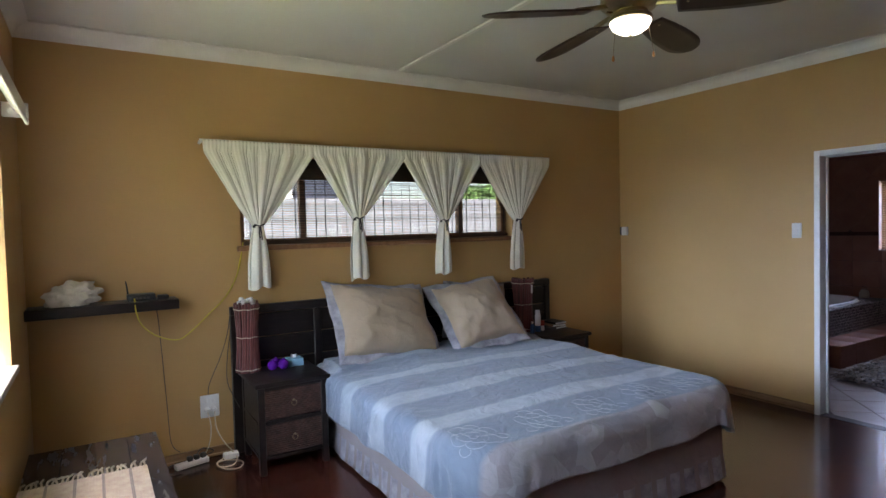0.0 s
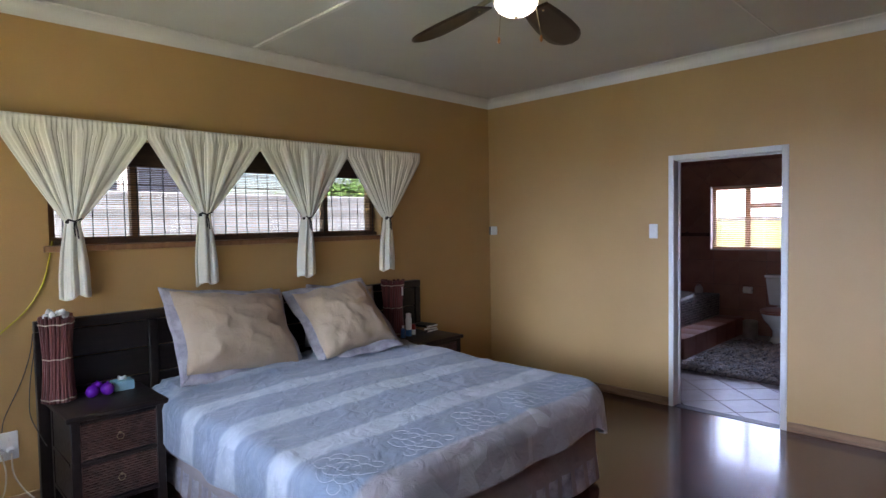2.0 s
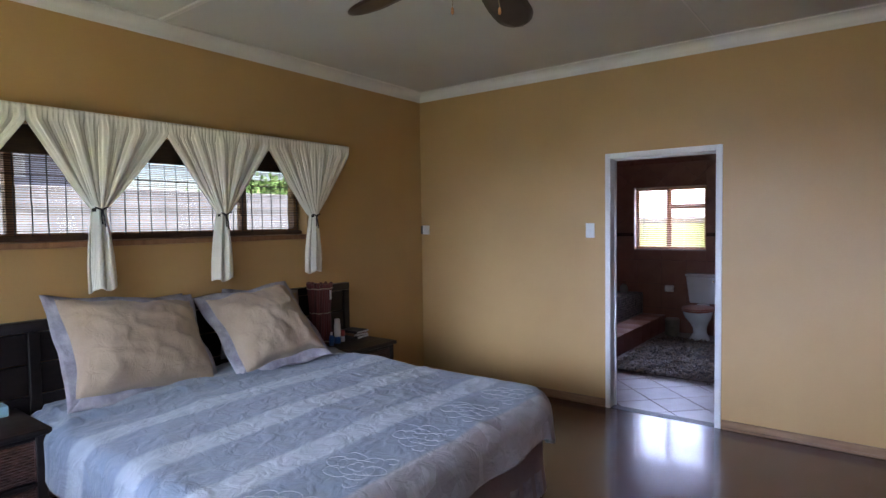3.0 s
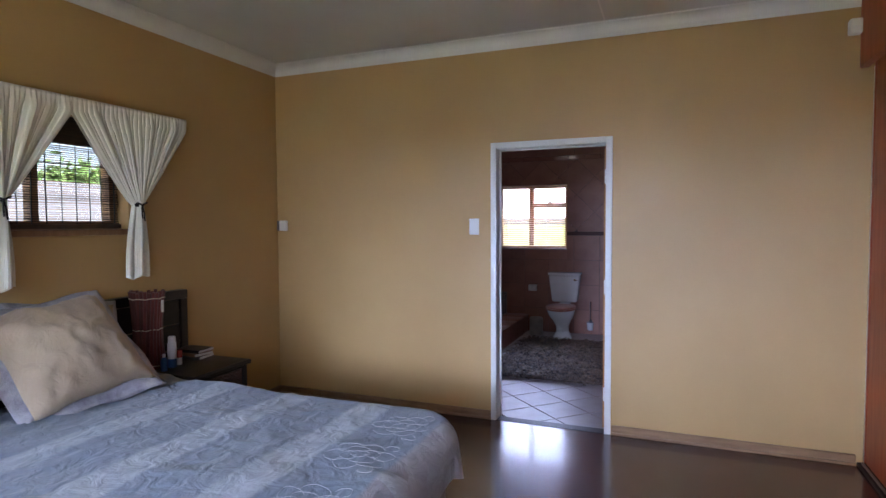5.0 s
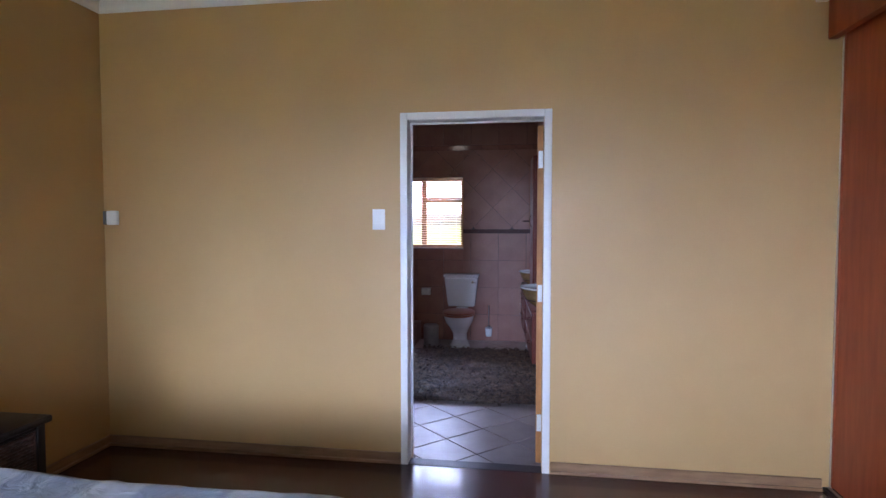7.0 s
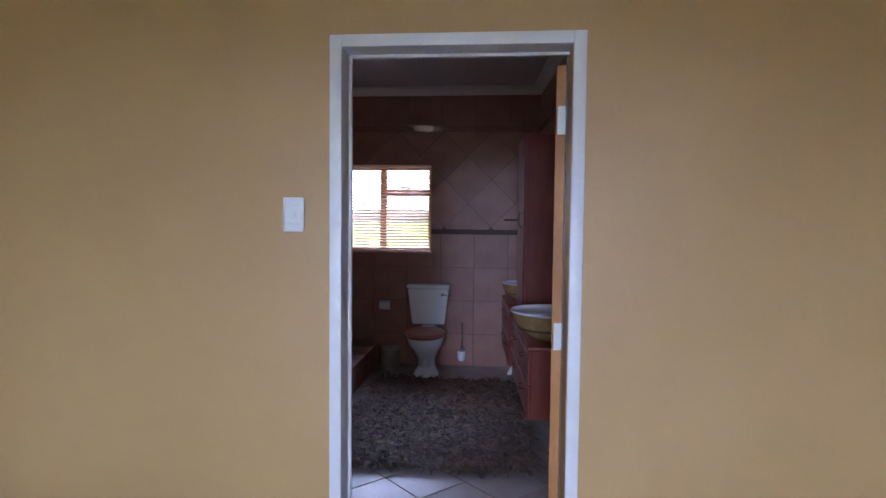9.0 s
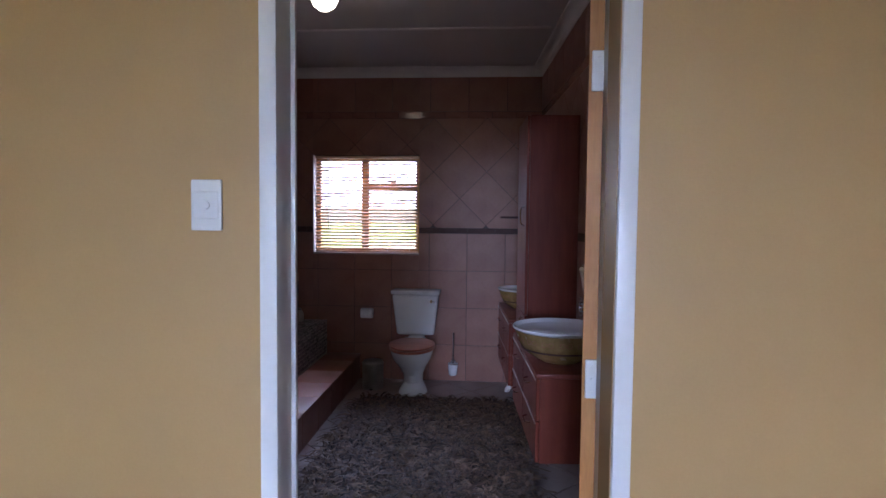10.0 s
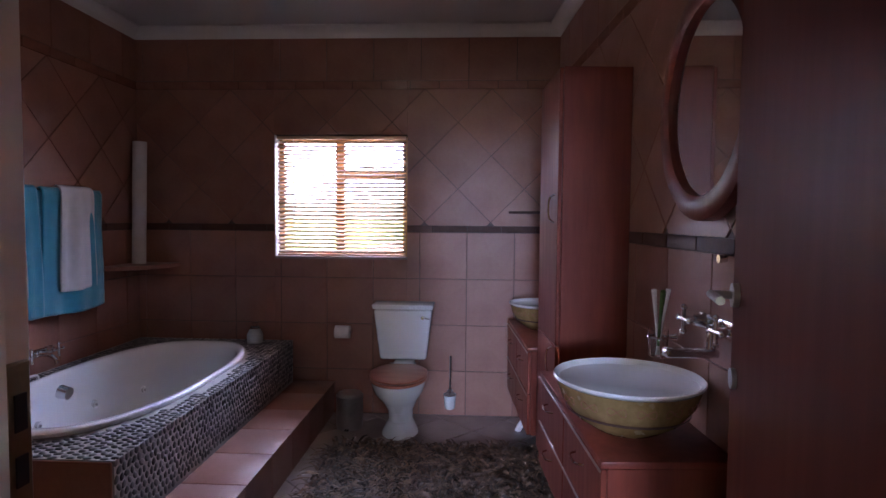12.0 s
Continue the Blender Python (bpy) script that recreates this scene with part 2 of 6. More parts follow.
def lathe(bm, profile, centre, seg=32, sx=1.0, sy=1.0, closed=False):
    """Turn a list of (radius, height) about the upright axis through centre."""
    cx, cy, cz = centre
    rings = []
    for r, h in profile:
        rings.append([bm.verts.new((cx + sx * r * math.cos(2 * math.pi * i / seg), cy + sy * r * math.sin(2 * math.pi * i / seg), cz + h)) for i in range(seg)])
    for a, b in zip(rings, rings[1:]):
        for i in range(seg):
            bm.faces.new((a[i], a[(i + 1) % seg], b[(i + 1) % seg], b[i]))
    if not closed:
        for ring in (rings[0], rings[-1]):
            try:
                bm.faces.new(ring)
            except ValueError:
                pass
    bmesh.ops.recalc_face_normals(bm, faces=bm.faces)
    return bm


def tube(bm, pts, r, seg=8, taper=None):
    """A round cord through points."""
    pts = [Vector(p) for p in pts]
    rings = []
    for i, p in enumerate(pts):
        d = (pts[min(i + 1, len(pts) - 1)] - pts[max(i - 1, 0)]).normalized()
        u = d.cross(Vector((0, 0, 1)) if abs(d.z) < 0.9 else Vector((1, 0, 0))).normalized()
        w = d.cross(u)
        rad = r if taper is None else r * taper[i]
        rings.append([bm.verts.new(p + rad * (u * math.cos(2 * math.pi * k / seg) + w * math.sin(2 * math.pi * k / seg))) for k in range(seg)])
    for a, b in zip(rings, rings[1:]):
        for k in range(seg):
            bm.faces.new((a[k], a[(k + 1) % seg], b[(k + 1) % seg], b[k]))
    bm.faces.new(rings[0])
    bm.faces.new(rings[-1])
    bmesh.ops.recalc_face_normals(bm, faces=bm.faces)
    return bm


def spline(pts, n=8):
    """Points along a smooth curve through pts."""
    pts = [Vector(p) for p in pts]
    out = []
    for i in range(len(pts) - 1):
        p0, p1, p2, p3 = pts[max(i - 1, 0)], pts[i], pts[i + 1], pts[min(i + 2, len(pts) - 1)]
        for k in range(n):
            t = k / n
            out.append(0.5 * (2 * p1 + (p2 - p0) * t + (2 * p0 - 5 * p1 + 4 * p2 - p3) * t * t + (3 * p1 - p0 - 3 * p2 + p3) * t ** 3))
    return out + [pts[-1]]


def grid(bm, nu, nv, f):
    v = [[bm.verts.new(f(i / nu, j / nv)) for j in range(nv + 1)] for i in range(nu + 1)]
    for i in range(nu):
        for j in range(nv):
            bm.faces.new((v[i][j], v[i + 1][j], v[i + 1][j + 1], v[i][j + 1]))
    return bm


def finish(name, bm, material, smooth=None):
    me = bpy.data.meshes.new(name)
    bm.to_mesh(me)
    bm.free()
    for m in material if isinstance(material, (list, tuple)) else [material]:
        me.materials.append(m)
    if smooth is not None:
        me.polygons.foreach_set("use_smooth", [True] * len(me.polygons))
        me.set_sharp_from_angle(angle=radians(smooth))
    return me


def thing(name, base, label, category, group="", kind=""):
    ob = new(name)
    ob.empty_display_size = 0.05
    ob.location = base
    ORIGIN[ob.name] = Vector(base)
    return tagged(ob, label, category, group, kind)


def part(name, bm, material, parent, label="", smooth=40, loose=False):
    """One mesh, modelled in world metres, under a thing or a part."""
    o = ORIGIN[parent.name]
    bmesh.ops.translate(bm, verts=bm.verts, vec=-o)
    ob = new(name, finish(name, bm, material, smooth))
    ob.parent = parent
    ORIGIN[ob.name] = o
    return tagged(ob, label)


def solo(name, bm, material, label, category, base=None, group="", kind="", smooth=40):
    """A thing that is one mesh."""
    if base is None:
        xs = [v.co for v in bm.verts]
        base = (sum(v.x for v in xs) / len(xs), sum(v.y for v in xs) / len(xs), min(v.z for v in xs))
    bmesh.ops.translate(bm, verts=bm.verts, vec=-Vector(base))
    ob = new(name, finish(name, bm, material, smooth))
    ob.location = base
    ORIGIN[ob.name] = Vector(base)
    return tagged(ob, label, category, group, kind)


def structure(name, bm, material, label, category, smooth=40):
    ob = new(name, finish(name, bm, material, smooth))
    ORIGIN[ob.name] = Vector((0, 0, 0))
    return tagged(ob, label, category, "", "structure")


def nb():
    return bmesh.new()


# ---- structure ----
XL, XD, YB, YS, ZC = 1.23, 6.47, 4.98, -1.3, 2.86      # bedroom: window wall, door wall, bed wall, back wall, ceiling
XI, XF, YR, YL, ZB, ZBC = 6.60, 10.37, 2.00, 5.155, -0.05, 2.81   # bathroom
SKEW = 0.06                                              # the vanity wall runs a little askew


def wall_y(bm, y0, y1, x0, x1, z0, z1, holes=()):
    """A wall along x with rectangular holes (x0, x1, z0, z1)."""
    x = x0
    for hx0, hx1, hz0, hz1 in sorted(holes):
        box(bm, x, hx0, y0, y1, z0, z1)
        if hz0 > z0:
            box(bm, hx0, hx1, y0, y1, z0, hz0)
        box(bm, hx0, hx1, y0, y1, hz1, z1)
        x = hx1
    box(bm, x, x1, y0, y1, z0, z1)
    return bm


def wall_x(bm, x0, x1, y0, y1, z0, z1, holes=()):
    y = y0
    for hy0, hy1, hz0, hz1 in sorted(holes):
        box(bm, x0, x1, y, hy0, z0, z1)
        if hz0 > z0:
            box(bm, x0, x1, hy0, hy1, z0, hz0)
        box(bm, x0, x1, hy0, hy1, hz1, z1)
        y = hy1
    box(bm, x0, x1, y, y1, z0, z1)
    return bm


WIN_B = (2.50, 4.98, 1.47, 2.13)      # bed wall window
WIN_L = (1.20, 4.15, 0.95, 2.14)      # daylight window wall
WIN_F = (3.105, 4.10, 1.125, 2.03)    # bathroom window
DOOR = (2.195, 2.985, ZB, 2.05)       # opening

structure("wall_north", wall_y(nb(), YB, YB + 0.24, XL - 0.24, XI, -0.3, 3.1, [WIN_B]), M_WALL, "ochre painted plaster wall behind the bed", "wall")
structure("wall_west", wall_x(nb(), XL - 0.24, XL, YS, YB, -0.3, 3.1, [WIN_L]), M_WALL, "ochre painted plaster wall with a wide window", "wall")
structure("wall_east", wall_x(nb(), XD, XI, YS, YB, -0.3, 3.1, [DOOR]), M_WALL, "ochre painted plaster wall with the bathroom doorway", "wall")
structure("wall_south", wall_y(nb(), YS - 0.24, YS, XL - 0.24, XI, -0.3, 3.1), M_WALL, "ochre painted plaster wall", "wall")
structure("ceiling", box(nb(), XL - 0.24, XI, YS - 0.24, YB + 0.24, ZC, ZC + 0.1), M_CEIL, "white painted board ceiling", "ceiling")
FLOOR = structure("floor", box(nb(), XL - 0.24, 6.53, YS - 0.24, YB + 0.24, -0.30, -0.008), M_FLOORBED, "dark red-brown polished parquet floor", "floor")
structure("wall_bath_north", box(nb(), XI, XF + 0.24, YL, YL + 0.2, -0.3, 3.1), M_GROUT, "tiled bathroom wall above the tub", "wall")
structure("wall_bath_east", wall_x(nb(), XF, XF + 0.24, 1.3, YL, -0.3, 3.1, [WIN_F]), M_GROUT, "tiled bathroom wall with a blinded window", "wall")
bm = nb()
box(bm, XI + 0.012, XF + 0.1, YR - 0.2, YR, -0.3, 3.1)
bmesh.ops.rotate(bm, cent=(XF, YR, 0), matrix=Matrix.Rotation(math.atan(SKEW), 3, "Z"), verts=bm.verts)
structure("wall_bath_south", bm, M_GROUT, "tiled bathroom wall behind the vanity", "wall")
structure("ceiling_bath", box(nb(), XI, XF + 0.2, 1.3, YL + 0.2, ZBC, ZBC + 0.1), M_CEIL, "white painted bathroom ceiling", "ceiling")
BFLOOR = structure("floor_bath", box(nb(), 6.53, XF + 0.2, 1.3, YL + 0.2, -0.30, ZB - 0.006), M_GROUT, "pale diagonal bathroom floor tiles", "floor")

# ---- bedroom fittings ----
def cornice(name, p, q, inward, z, r=0.088):
    """A cove between wall and ceiling from p to q (plan points on the wall), mitred at both ends."""
    p, q, inw = Vector((*p, 0)), Vector((*q, 0)), Vector((*inward, 0))
    along = (q - p).normalized()
    prof = [(0.0, -r - 0.0), (0.008, -r), (0.010, -r + 0.012)]
    prof += [(r - (r - 0.012) * math.cos(a), -r + 0.014 + (r - 0.026) * math.sin(a)) for a in [k * math.pi / 16 for k in range(9)]]
    prof += [(r, -0.010), (r, 0.0), (0.0, 0.0)]
    bm = nb()
    rings = []
    for base, sgn in ((p, 1), (q, -1)):
        rings.append([bm.verts.new(base + inw * d + along * sgn * d + Vector((0, 0, z + h))) for d, h in prof])
    for i in range(len(prof) - 1):
        bm.faces.new((rings[0][i], rings[1][i], rings[1][i + 1], rings[0][i + 1]))
    bmesh.ops.recalc_face_normals(bm, faces=bm.faces)
    return structure(name, bm, M_CORN, "white coved plaster cornice", "cornice", 35)


ZCI = ZC - 0.002
cornice("cornice_north", (XL, YB), (XD, YB), (0, -1), ZCI)
cornice("cornice_east", (XD, YB), (XD, YS), (-1, 0), ZCI)
cornice("cornice_west", (XL, YS), (XL, YB), (1, 0), ZCI)
cornice("cornice_south", (XD, YS), (XL, YS), (0, 1), ZCI)
bm = nb()
box(bm, 3.762, 3.798, YS + 0.09, YB - 0.09, ZC - 0.012, ZC + 0.01, 0.004, 1)
for y in (1.255, 2.20):
    box(bm, 3.80, 6.38, y - 0.006, y + 0.006, ZC - 0.004, ZC + 0.01)
structure("trim_ceiling", bm, M_CORN, "white ceiling board cover strip", "trim")


def skirting(name, x0, x1, y0, y1, out):
    """Board with a small quarter-round at its foot."""
    bm = nb()
    box(bm, x0, x1, y0, y1, 0.0, 0.066, 0.004, 1)
    if out[0]:
        xq = x0 if out[0] < 0 else x1
        box(bm, xq - 0.012, xq + 0.012, y0, y1, 0.0, 0.018, 0.005, 2)
    else:
        yq = y0 if out[1] < 0 else y1
        box(bm, x0, x1, yq - 0.012, yq + 0.012, 0.0, 0.018, 0.005, 2)
    return structure(name, bm, M_SKIRT, "varnished brown wooden skirting board", "skirting")


skirting("baseboard_north", XL, XD - 0.016, YB - 0.016, YB, (0, -1))
skirting("baseboard_east", XD - 0.016, XD, 3.03, YB, (-1, 0))
skirting("baseboard_east_short", XD - 0.016, XD, 0.70, 2.145, (-1, 0))
skirting("baseboard_west", XL, XL + 0.016, YS, YB - 0.016, (1, 0))

# doorway: pressed steel frame, open veneered leaf
door = thing("door_1", (XD, 2.585, 0), "open dark cherry door in a white steel frame", "door", kind="structure")


def jamb(name, y0, y1, z0, z1, label=""):
    bm = nb()
    box(bm, XD - 0.014, XI + 0.008, y0, y1, z0, z1, 0.004, 2)
    return part(name, bm, M_FRAME, door, label)


part("frame_jamb", box(nb(), XD - 0.014, 6.664, 2.150, 2.193, ZB, 2.092, 0.004, 2), M_FRAME, door)
jamb("frame_jamb", 2.985, 3.028, ZB, 2.092)
jamb("frame_head", 2.193, 2.985, 2.049, 2.092)
bm = nb()
box(bm, XD + 0.085, XD + 0.10, 2.985 - 0.012, 2.986, ZB, 2.05, 0.002, 1)
box(bm, XD + 0.085, XD + 0.10, 2.193, 2.985, 2.038, 2.05, 0.002, 1)
part("door_stop", bm, M_FRAME, door)
bm = nb()
box(bm, 6.452, 6.545, 2.193, 2.985, -0.06, 0.003, 0.002, 1)
part("threshold", bm, M_DARKW, door, "dark worn wooden threshold strip")
leaf_angle = -13.5
pivot = (6.632, 2.196, 0)
HANG = Vector((0.036, -0.010, 0))


def swung(bm):
    bmesh.ops.rotate(bm, cent=pivot, matrix=Matrix.Rotation(radians(leaf_angle), 3, "Z"), verts=bm.verts)
    bmesh.ops.translate(bm, verts=bm.verts, vec=HANG)
    return bm


leaf = part("leaf", swung(box(nb(), 6.640, 7.425, 2.199, 2.239, -0.035, 2.035, 0.003, 1)), M_DOORW, door, "dark cherry veneered flush leaf")
part("edge_strip", swung(box(nb(), 6.634, 6.641, 2.198, 2.240, -0.035, 2.035, 0.002, 1)), M_PINE, leaf, "raw pine lipping with grain")
for z in (0.22, 1.02, 1.83):
    bm = nb()
    box(bm, 6.626, 6.6345, 2.197, 2.232, z - 0.052, z + 0.052, 0.002, 1)
    cyl(bm, (6.628, 2.196, z - 0.052), (6.628, 2.196, z + 0.052), 0.006, seg=10)
    for dz in (-0.036, 0.0, 0.036):
        cyl(bm, (6.6225, 2.214, z + dz), (6.627, 2.214, z + dz), 0.005, seg=8)
    bmesh.ops.translate(bm, verts=bm.verts, vec=HANG)
    part("hinge", bm, M_FRAME, door, "white painted butt hinge")
for y0, sgn in ((2.239, 1), (2.199, -1)):
    bm = nb()
    cyl(bm, (7.375, y0, 1.260), (7.375, y0 + sgn * 0.012, 1.260), 0.026, seg=20)
    if sgn > 0:
        cyl(bm, (7.375, y0, 1.08), (7.375, y0 + sgn * 0.010, 1.08), 0.022, seg=20)
    swung(bm)
    hb = nb()
    cyl(hb, (7.375, y0, 1.260), (7.375, y0 + sgn * 0.055, 1.260), 0.009, seg=12)
    cyl(hb, (7.383, y0 + sgn * 0.052, 1.260), (7.265, y0 + sgn * 0.052, 1.260), 0.009, seg=12)
    hd = part("door_handle", swung(hb), M_STEEL, leaf, "brushed steel lever handle")
    part("rose", bm, M_STEEL, leaf)
bm = nb()
box(bm, 6.575, 6.600, 2.9800, 2.9865, 1.16, 1.30, 0.001, 1)
part("strike_plate", bm, M_BRASS, door, "worn brass strike plate")
bm = nb()
box(bm, 6.582, 6.594, 2.9785, 2.9802, 1.20, 1.225)
box(bm, 6.582, 6.594, 2.9785, 2.9802, 1.245, 1.275)
part("latch_hole", bm, M_BLACK, door)

# bed wall window, timber, with panes
x0, x1, z0, z1 = WIN_B
win = thing("window_1", ((x0 + x1) / 2, YB + 0.12, z0), "wide low brown timber window behind the bed", "window", kind="structure")
bm = nb()
box(bm, x0, x1, YB + 0.10, YB + 0.17, z0, z0 + 0.05, 0.004, 1)
box(bm, x0, x1, YB + 0.10, YB + 0.17, z1 - 0.05, z1, 0.004, 1)
box(bm, x0, x0 + 0.05, YB + 0.10, YB + 0.17, z0 + 0.05, z1 - 0.05, 0.004, 1)
box(bm, x1 - 0.05, x1, YB + 0.10, YB + 0.17, z0 + 0.05, z1 - 0.05, 0.004, 1)
part("window_frame", bm, M_WINW, win)
mulls = [3.00, 4.47]
for x in mulls:
    part("mullion", box(nb(), x - 0.024, x + 0.024, YB + 0.102, YB + 0.168, z0 + 0.05, z1 - 0.05, 0.004, 1), M_WINW, win)
edges = [x0 + 0.05] + [v for x in mulls for v in (x - 0.024, x + 0.024)] + [x1 - 0.05]
for a, b in zip(edges[::2], edges[1::2]):
    pane = part("pane", box(nb(), a, b, YB + 0.13, YB + 0.136, z0 + 0.05, z1 - 0.05), M_GLASS, win)
    pane.visible_shadow = False
part("window_sill", box(nb(), x0 - 0.03, x1 + 0.03, YB - 0.035, YB + 0.10, z0 - 0.035, z0 + 0.002, 0.006, 2), M_WINW, win)

# bamboo roll-up blind
blind = thing("bamboo_blind", (3.74, YB + 0.03, 1.49), "dark bamboo slat blind lowered in the window", "blind")
part("valance", box(nb(), 2.53, 4.95, YB + 0.028, YB + 0.052, 1.965, 2.125, 0.004, 1), M_BAMBOO, blind, "dark tight-woven bamboo valance")
bm = nb()
z = 1.502
while z < 1.962:
    w = random.uniform(0.0046, 0.0084)
    dz = random.uniform(-0.0015, 0.0015)
    box(bm, 2.535 + random.uniform(0, 0.012), 4.945 - random.uniform(0, 0.012), YB + 0.038, YB + 0.0415, z + dz, z + dz + w)
    z += random.uniform(0.0105, 0.0150)
tagged(part("slats", bm, M_BAMBOO, blind, smooth=None), kind="stuff")
for i in range(29):
    x = 2.575 + i * 0.0835 + random.uniform(-0.008, 0.008)
    pts = [(x + random.uniform(-0.002, 0.002), YB + 0.035, 1.50 + k * 0.0775) for k in range(7)]
    part("cord", tube(nb(), pts, random.choice((0.0022, 0.003, 0.004)), 5), M_BLACK, blind)
part("bottom_bar", box(nb(), 2.53, 4.95, YB + 0.026, YB + 0.046, 1.476, 1.503, 0.003, 1), M_BAMBOO, blind)

# curtains
rail = thing("curtain_rail", (3.8, 4.90, 2.19), "thin white curtain track above the window", "curtain rail")
part("track", tube(nb(), [(2.235, 4.895, 2.208), (3.8, 4.895, 2.203), (5.378, 4.895, 2.196)], 0.008, 8), M_WHITE, rail)
for x in (2.245, 5.368):
    part("bracket", box(nb(), x - 0.008, x + 0.008, 4.888, YB, 2.188, 2.212, 0.003, 1), M_WHITE, rail)


def curtain(xa, xb, tie_x, tie_z, bottom, seed, skew):
    rnd = random.Random(seed)
    ph = [rnd.uniform(0, 6.28) for _ in range(6)]
    ob = thing("curtain", (tie_x, 4.88, bottom), "cream cotton curtain gathered by a dark tie", "curtain", "tied curtains over the bed window")
    top = 2.212
    n_pl = 30

    def edge(z):
        """Left and right edge at height z."""
        if z >= tie_z:
            s = (z - tie_z) / (top - tie_z)
            w = min(1, (s / 0.86)) ** 0.92
            return tie_x - 0.032 + (xa - tie_x + 0.032) * w, tie_x + 0.032 + (xb - tie_x - 0.032) * w
        s = (tie_z - z) / (tie_z - bottom)
        w = 0.036 + 0.044 * math.sin(min(1, s * 1.15) * math.pi / 2)
        return tie_x - w + skew * s, tie_x + w * 0.95 + skew * s

    def f(u, v):
        z = top - (top - bottom) * v
        zz = z
        a, b = edge(z)
        width = b - a
        x = a + width * u
        full = width / (xb - xa)
        head = min(1, max(0, (top - z) / 0.09))
        amp = (0.0038 + 0.0036 * head) * min(1, 0.35 + full) if z > tie_z else 0.013
        wave = math.sin(2 * math.pi * n_pl * u + 0.7 * math.sin(5 * u + ph[0]))
        wave2 = 0.7 * math.sin(2 * math.pi * 4.3 * u + ph[1] + 1.5 * v) + 0.55 * math.sin(2 * math.pi * 8.7 * u + ph[4] + 0.8 * v)
        if z < tie_z:
            wave, wave2 = math.sin(2 * math.pi * 4.5 * u + ph[0]), 0.6 * math.sin(2 * math.pi * 2.2 * u + ph[5])
        y = 4.872 - amp * (0.55 * wave * (1 - 0.75 * head) + 1.9 * wave2 * head) - 0.05 * (1 - full) * math.sin(math.pi * u) * (1 if z > tie_z else 0.7)
        if z < bottom + 0.03:
            zz += 0.012 * math.sin(9 * u + ph[2]) + 0.016 * (u - 0.5)
        x += 0.006 * math.sin(2 * math.pi * n_pl * u + ph[3]) * head
        return (x, y, zz)

    bm = nb()
    grid(bm, 180, 56, f)
    cloth = part("cloth", bm, M_CURT, ob, smooth=180)
    md = cloth.modifiers.new("thickness", "SOLIDIFY")
    md.thickness = 0.002
    bm = nb()
    lathe(bm, [(0.036, -0.012), (0.039, -0.006), (0.039, 0.006), (0.036, 0.012)], (tie_x, 4.862, tie_z), 20, 1.0, 0.72)
    tube(bm, [(tie_x + 0.004, 4.828, tie_z), (tie_x + 0.012, 4.822, tie_z - 0.05), (tie_x + 0.018, 4.826, tie_z - 0.10)], 0.0045, 6)
    tube(bm, [(tie_x, 4.828, tie_z), (tie_x - 0.004, 4.820, tie_z - 0.04), (tie_x + 0.002, 4.826, tie_z - 0.085)], 0.0045, 6)
    tube(bm, [(tie_x - 0.035, 4.826, tie_z + 0.012), (tie_x, 4.822, tie_z), (tie_x + 0.038, 4.826, tie_z + 0.016)], 0.0055, 6)
    part("tie", bm, M_DARKW, ob, "dark brown tie band")


for i, (xa, xb, tx, tz, bt, sk) in enumerate([(2.25, 3.018, 2.597, 1.612, 1.170, 0.0), (3.014, 3.785, 3.362, 1.652, 1.185, 0.012), (3.781, 4.553, 4.155, 1.625, 1.175, -0.006), (4.549, 5.366, 4.951, 1.620, 1.172, -0.01)]):
    curtain(xa, xb, tx, tz, bt, i, sk)

# window on the daylight side with a raised blind
y0, y1, z0, z1 = WIN_L
win = thing("window_2", (XL - 0.12, (y0 + y1) / 2, z0), "wide white-framed window beside the table", "window", kind="structure")
bm = nb()
for a, b in ((y0, y0 + 0.05), (y1 - 0.05, y1)):
    box(bm, XL - 0.17, XL - 0.11, a, b, z0, z1, 0.004, 1)
box(bm, XL - 0.17, XL - 0.11, y0 + 0.05, y1 - 0.05, z0, z0 + 0.05, 0.004, 1)
box(bm, XL - 0.17, XL - 0.11, y0 + 0.05, y1 - 0.05, z1 - 0.05, z1, 0.004, 1)
part("window_frame", bm, M_FRAME, win)
for k in range(1, 4):
    y = y0 + (y1 - y0) * k / 4
    part("mullion", box(nb(), XL - 0.168, XL - 0.112, y - 0.02, y + 0.02, z0 + 0.05, z1 - 0.05, 0.003, 1), M_FRAME, win)
for k in range(4):
    a, b = y0 + (y1 - y0) * k / 4, y0 + (y1 - y0) * (k + 1) / 4
    pane = part("pane", box(nb(), XL - 0.142, XL - 0.137, a + 0.022, b - 0.022, z0 + 0.05, z1 - 0.05), M_GLASS, win)
    pane.visible_shadow = False
part("window_sill", box(nb(), XL - 0.11, XL + 0.03, y0 - 0.02, y1 + 0.02, z0 - 0.03, z0 + 0.003, 0.006, 2), M_FRAME, win)
rb = thing("roller_blind", (XL + 0.06, 2.2, 2.15), "rolled-up white blind on wall brackets", "blind")
part("roll", cyl(nb(), (XL + 0.075, 0.25, 2.215), (XL + 0.075, 4.27, 2.215), 0.026, seg=20), M_WHITE, rb)
part("bottom_bar", box(nb(), XL + 0.096, XL + 0.112, 0.25, 4.25, 2.135, 2.16, 0.004, 1), M_WHITE, rb)
part("hanging_cloth", box(nb(), XL + 0.1010, XL + 0.1030, 0.26, 4.24, 2.155, 2.225), M_WHITE, rb)
for y in (0.24, 4.285):
    part("bracket", box(nb(), XL, XL + 0.11, y - 0.006, y + 0.006, 2.175, 2.25, 0.003, 1), M_WHITE, rb)

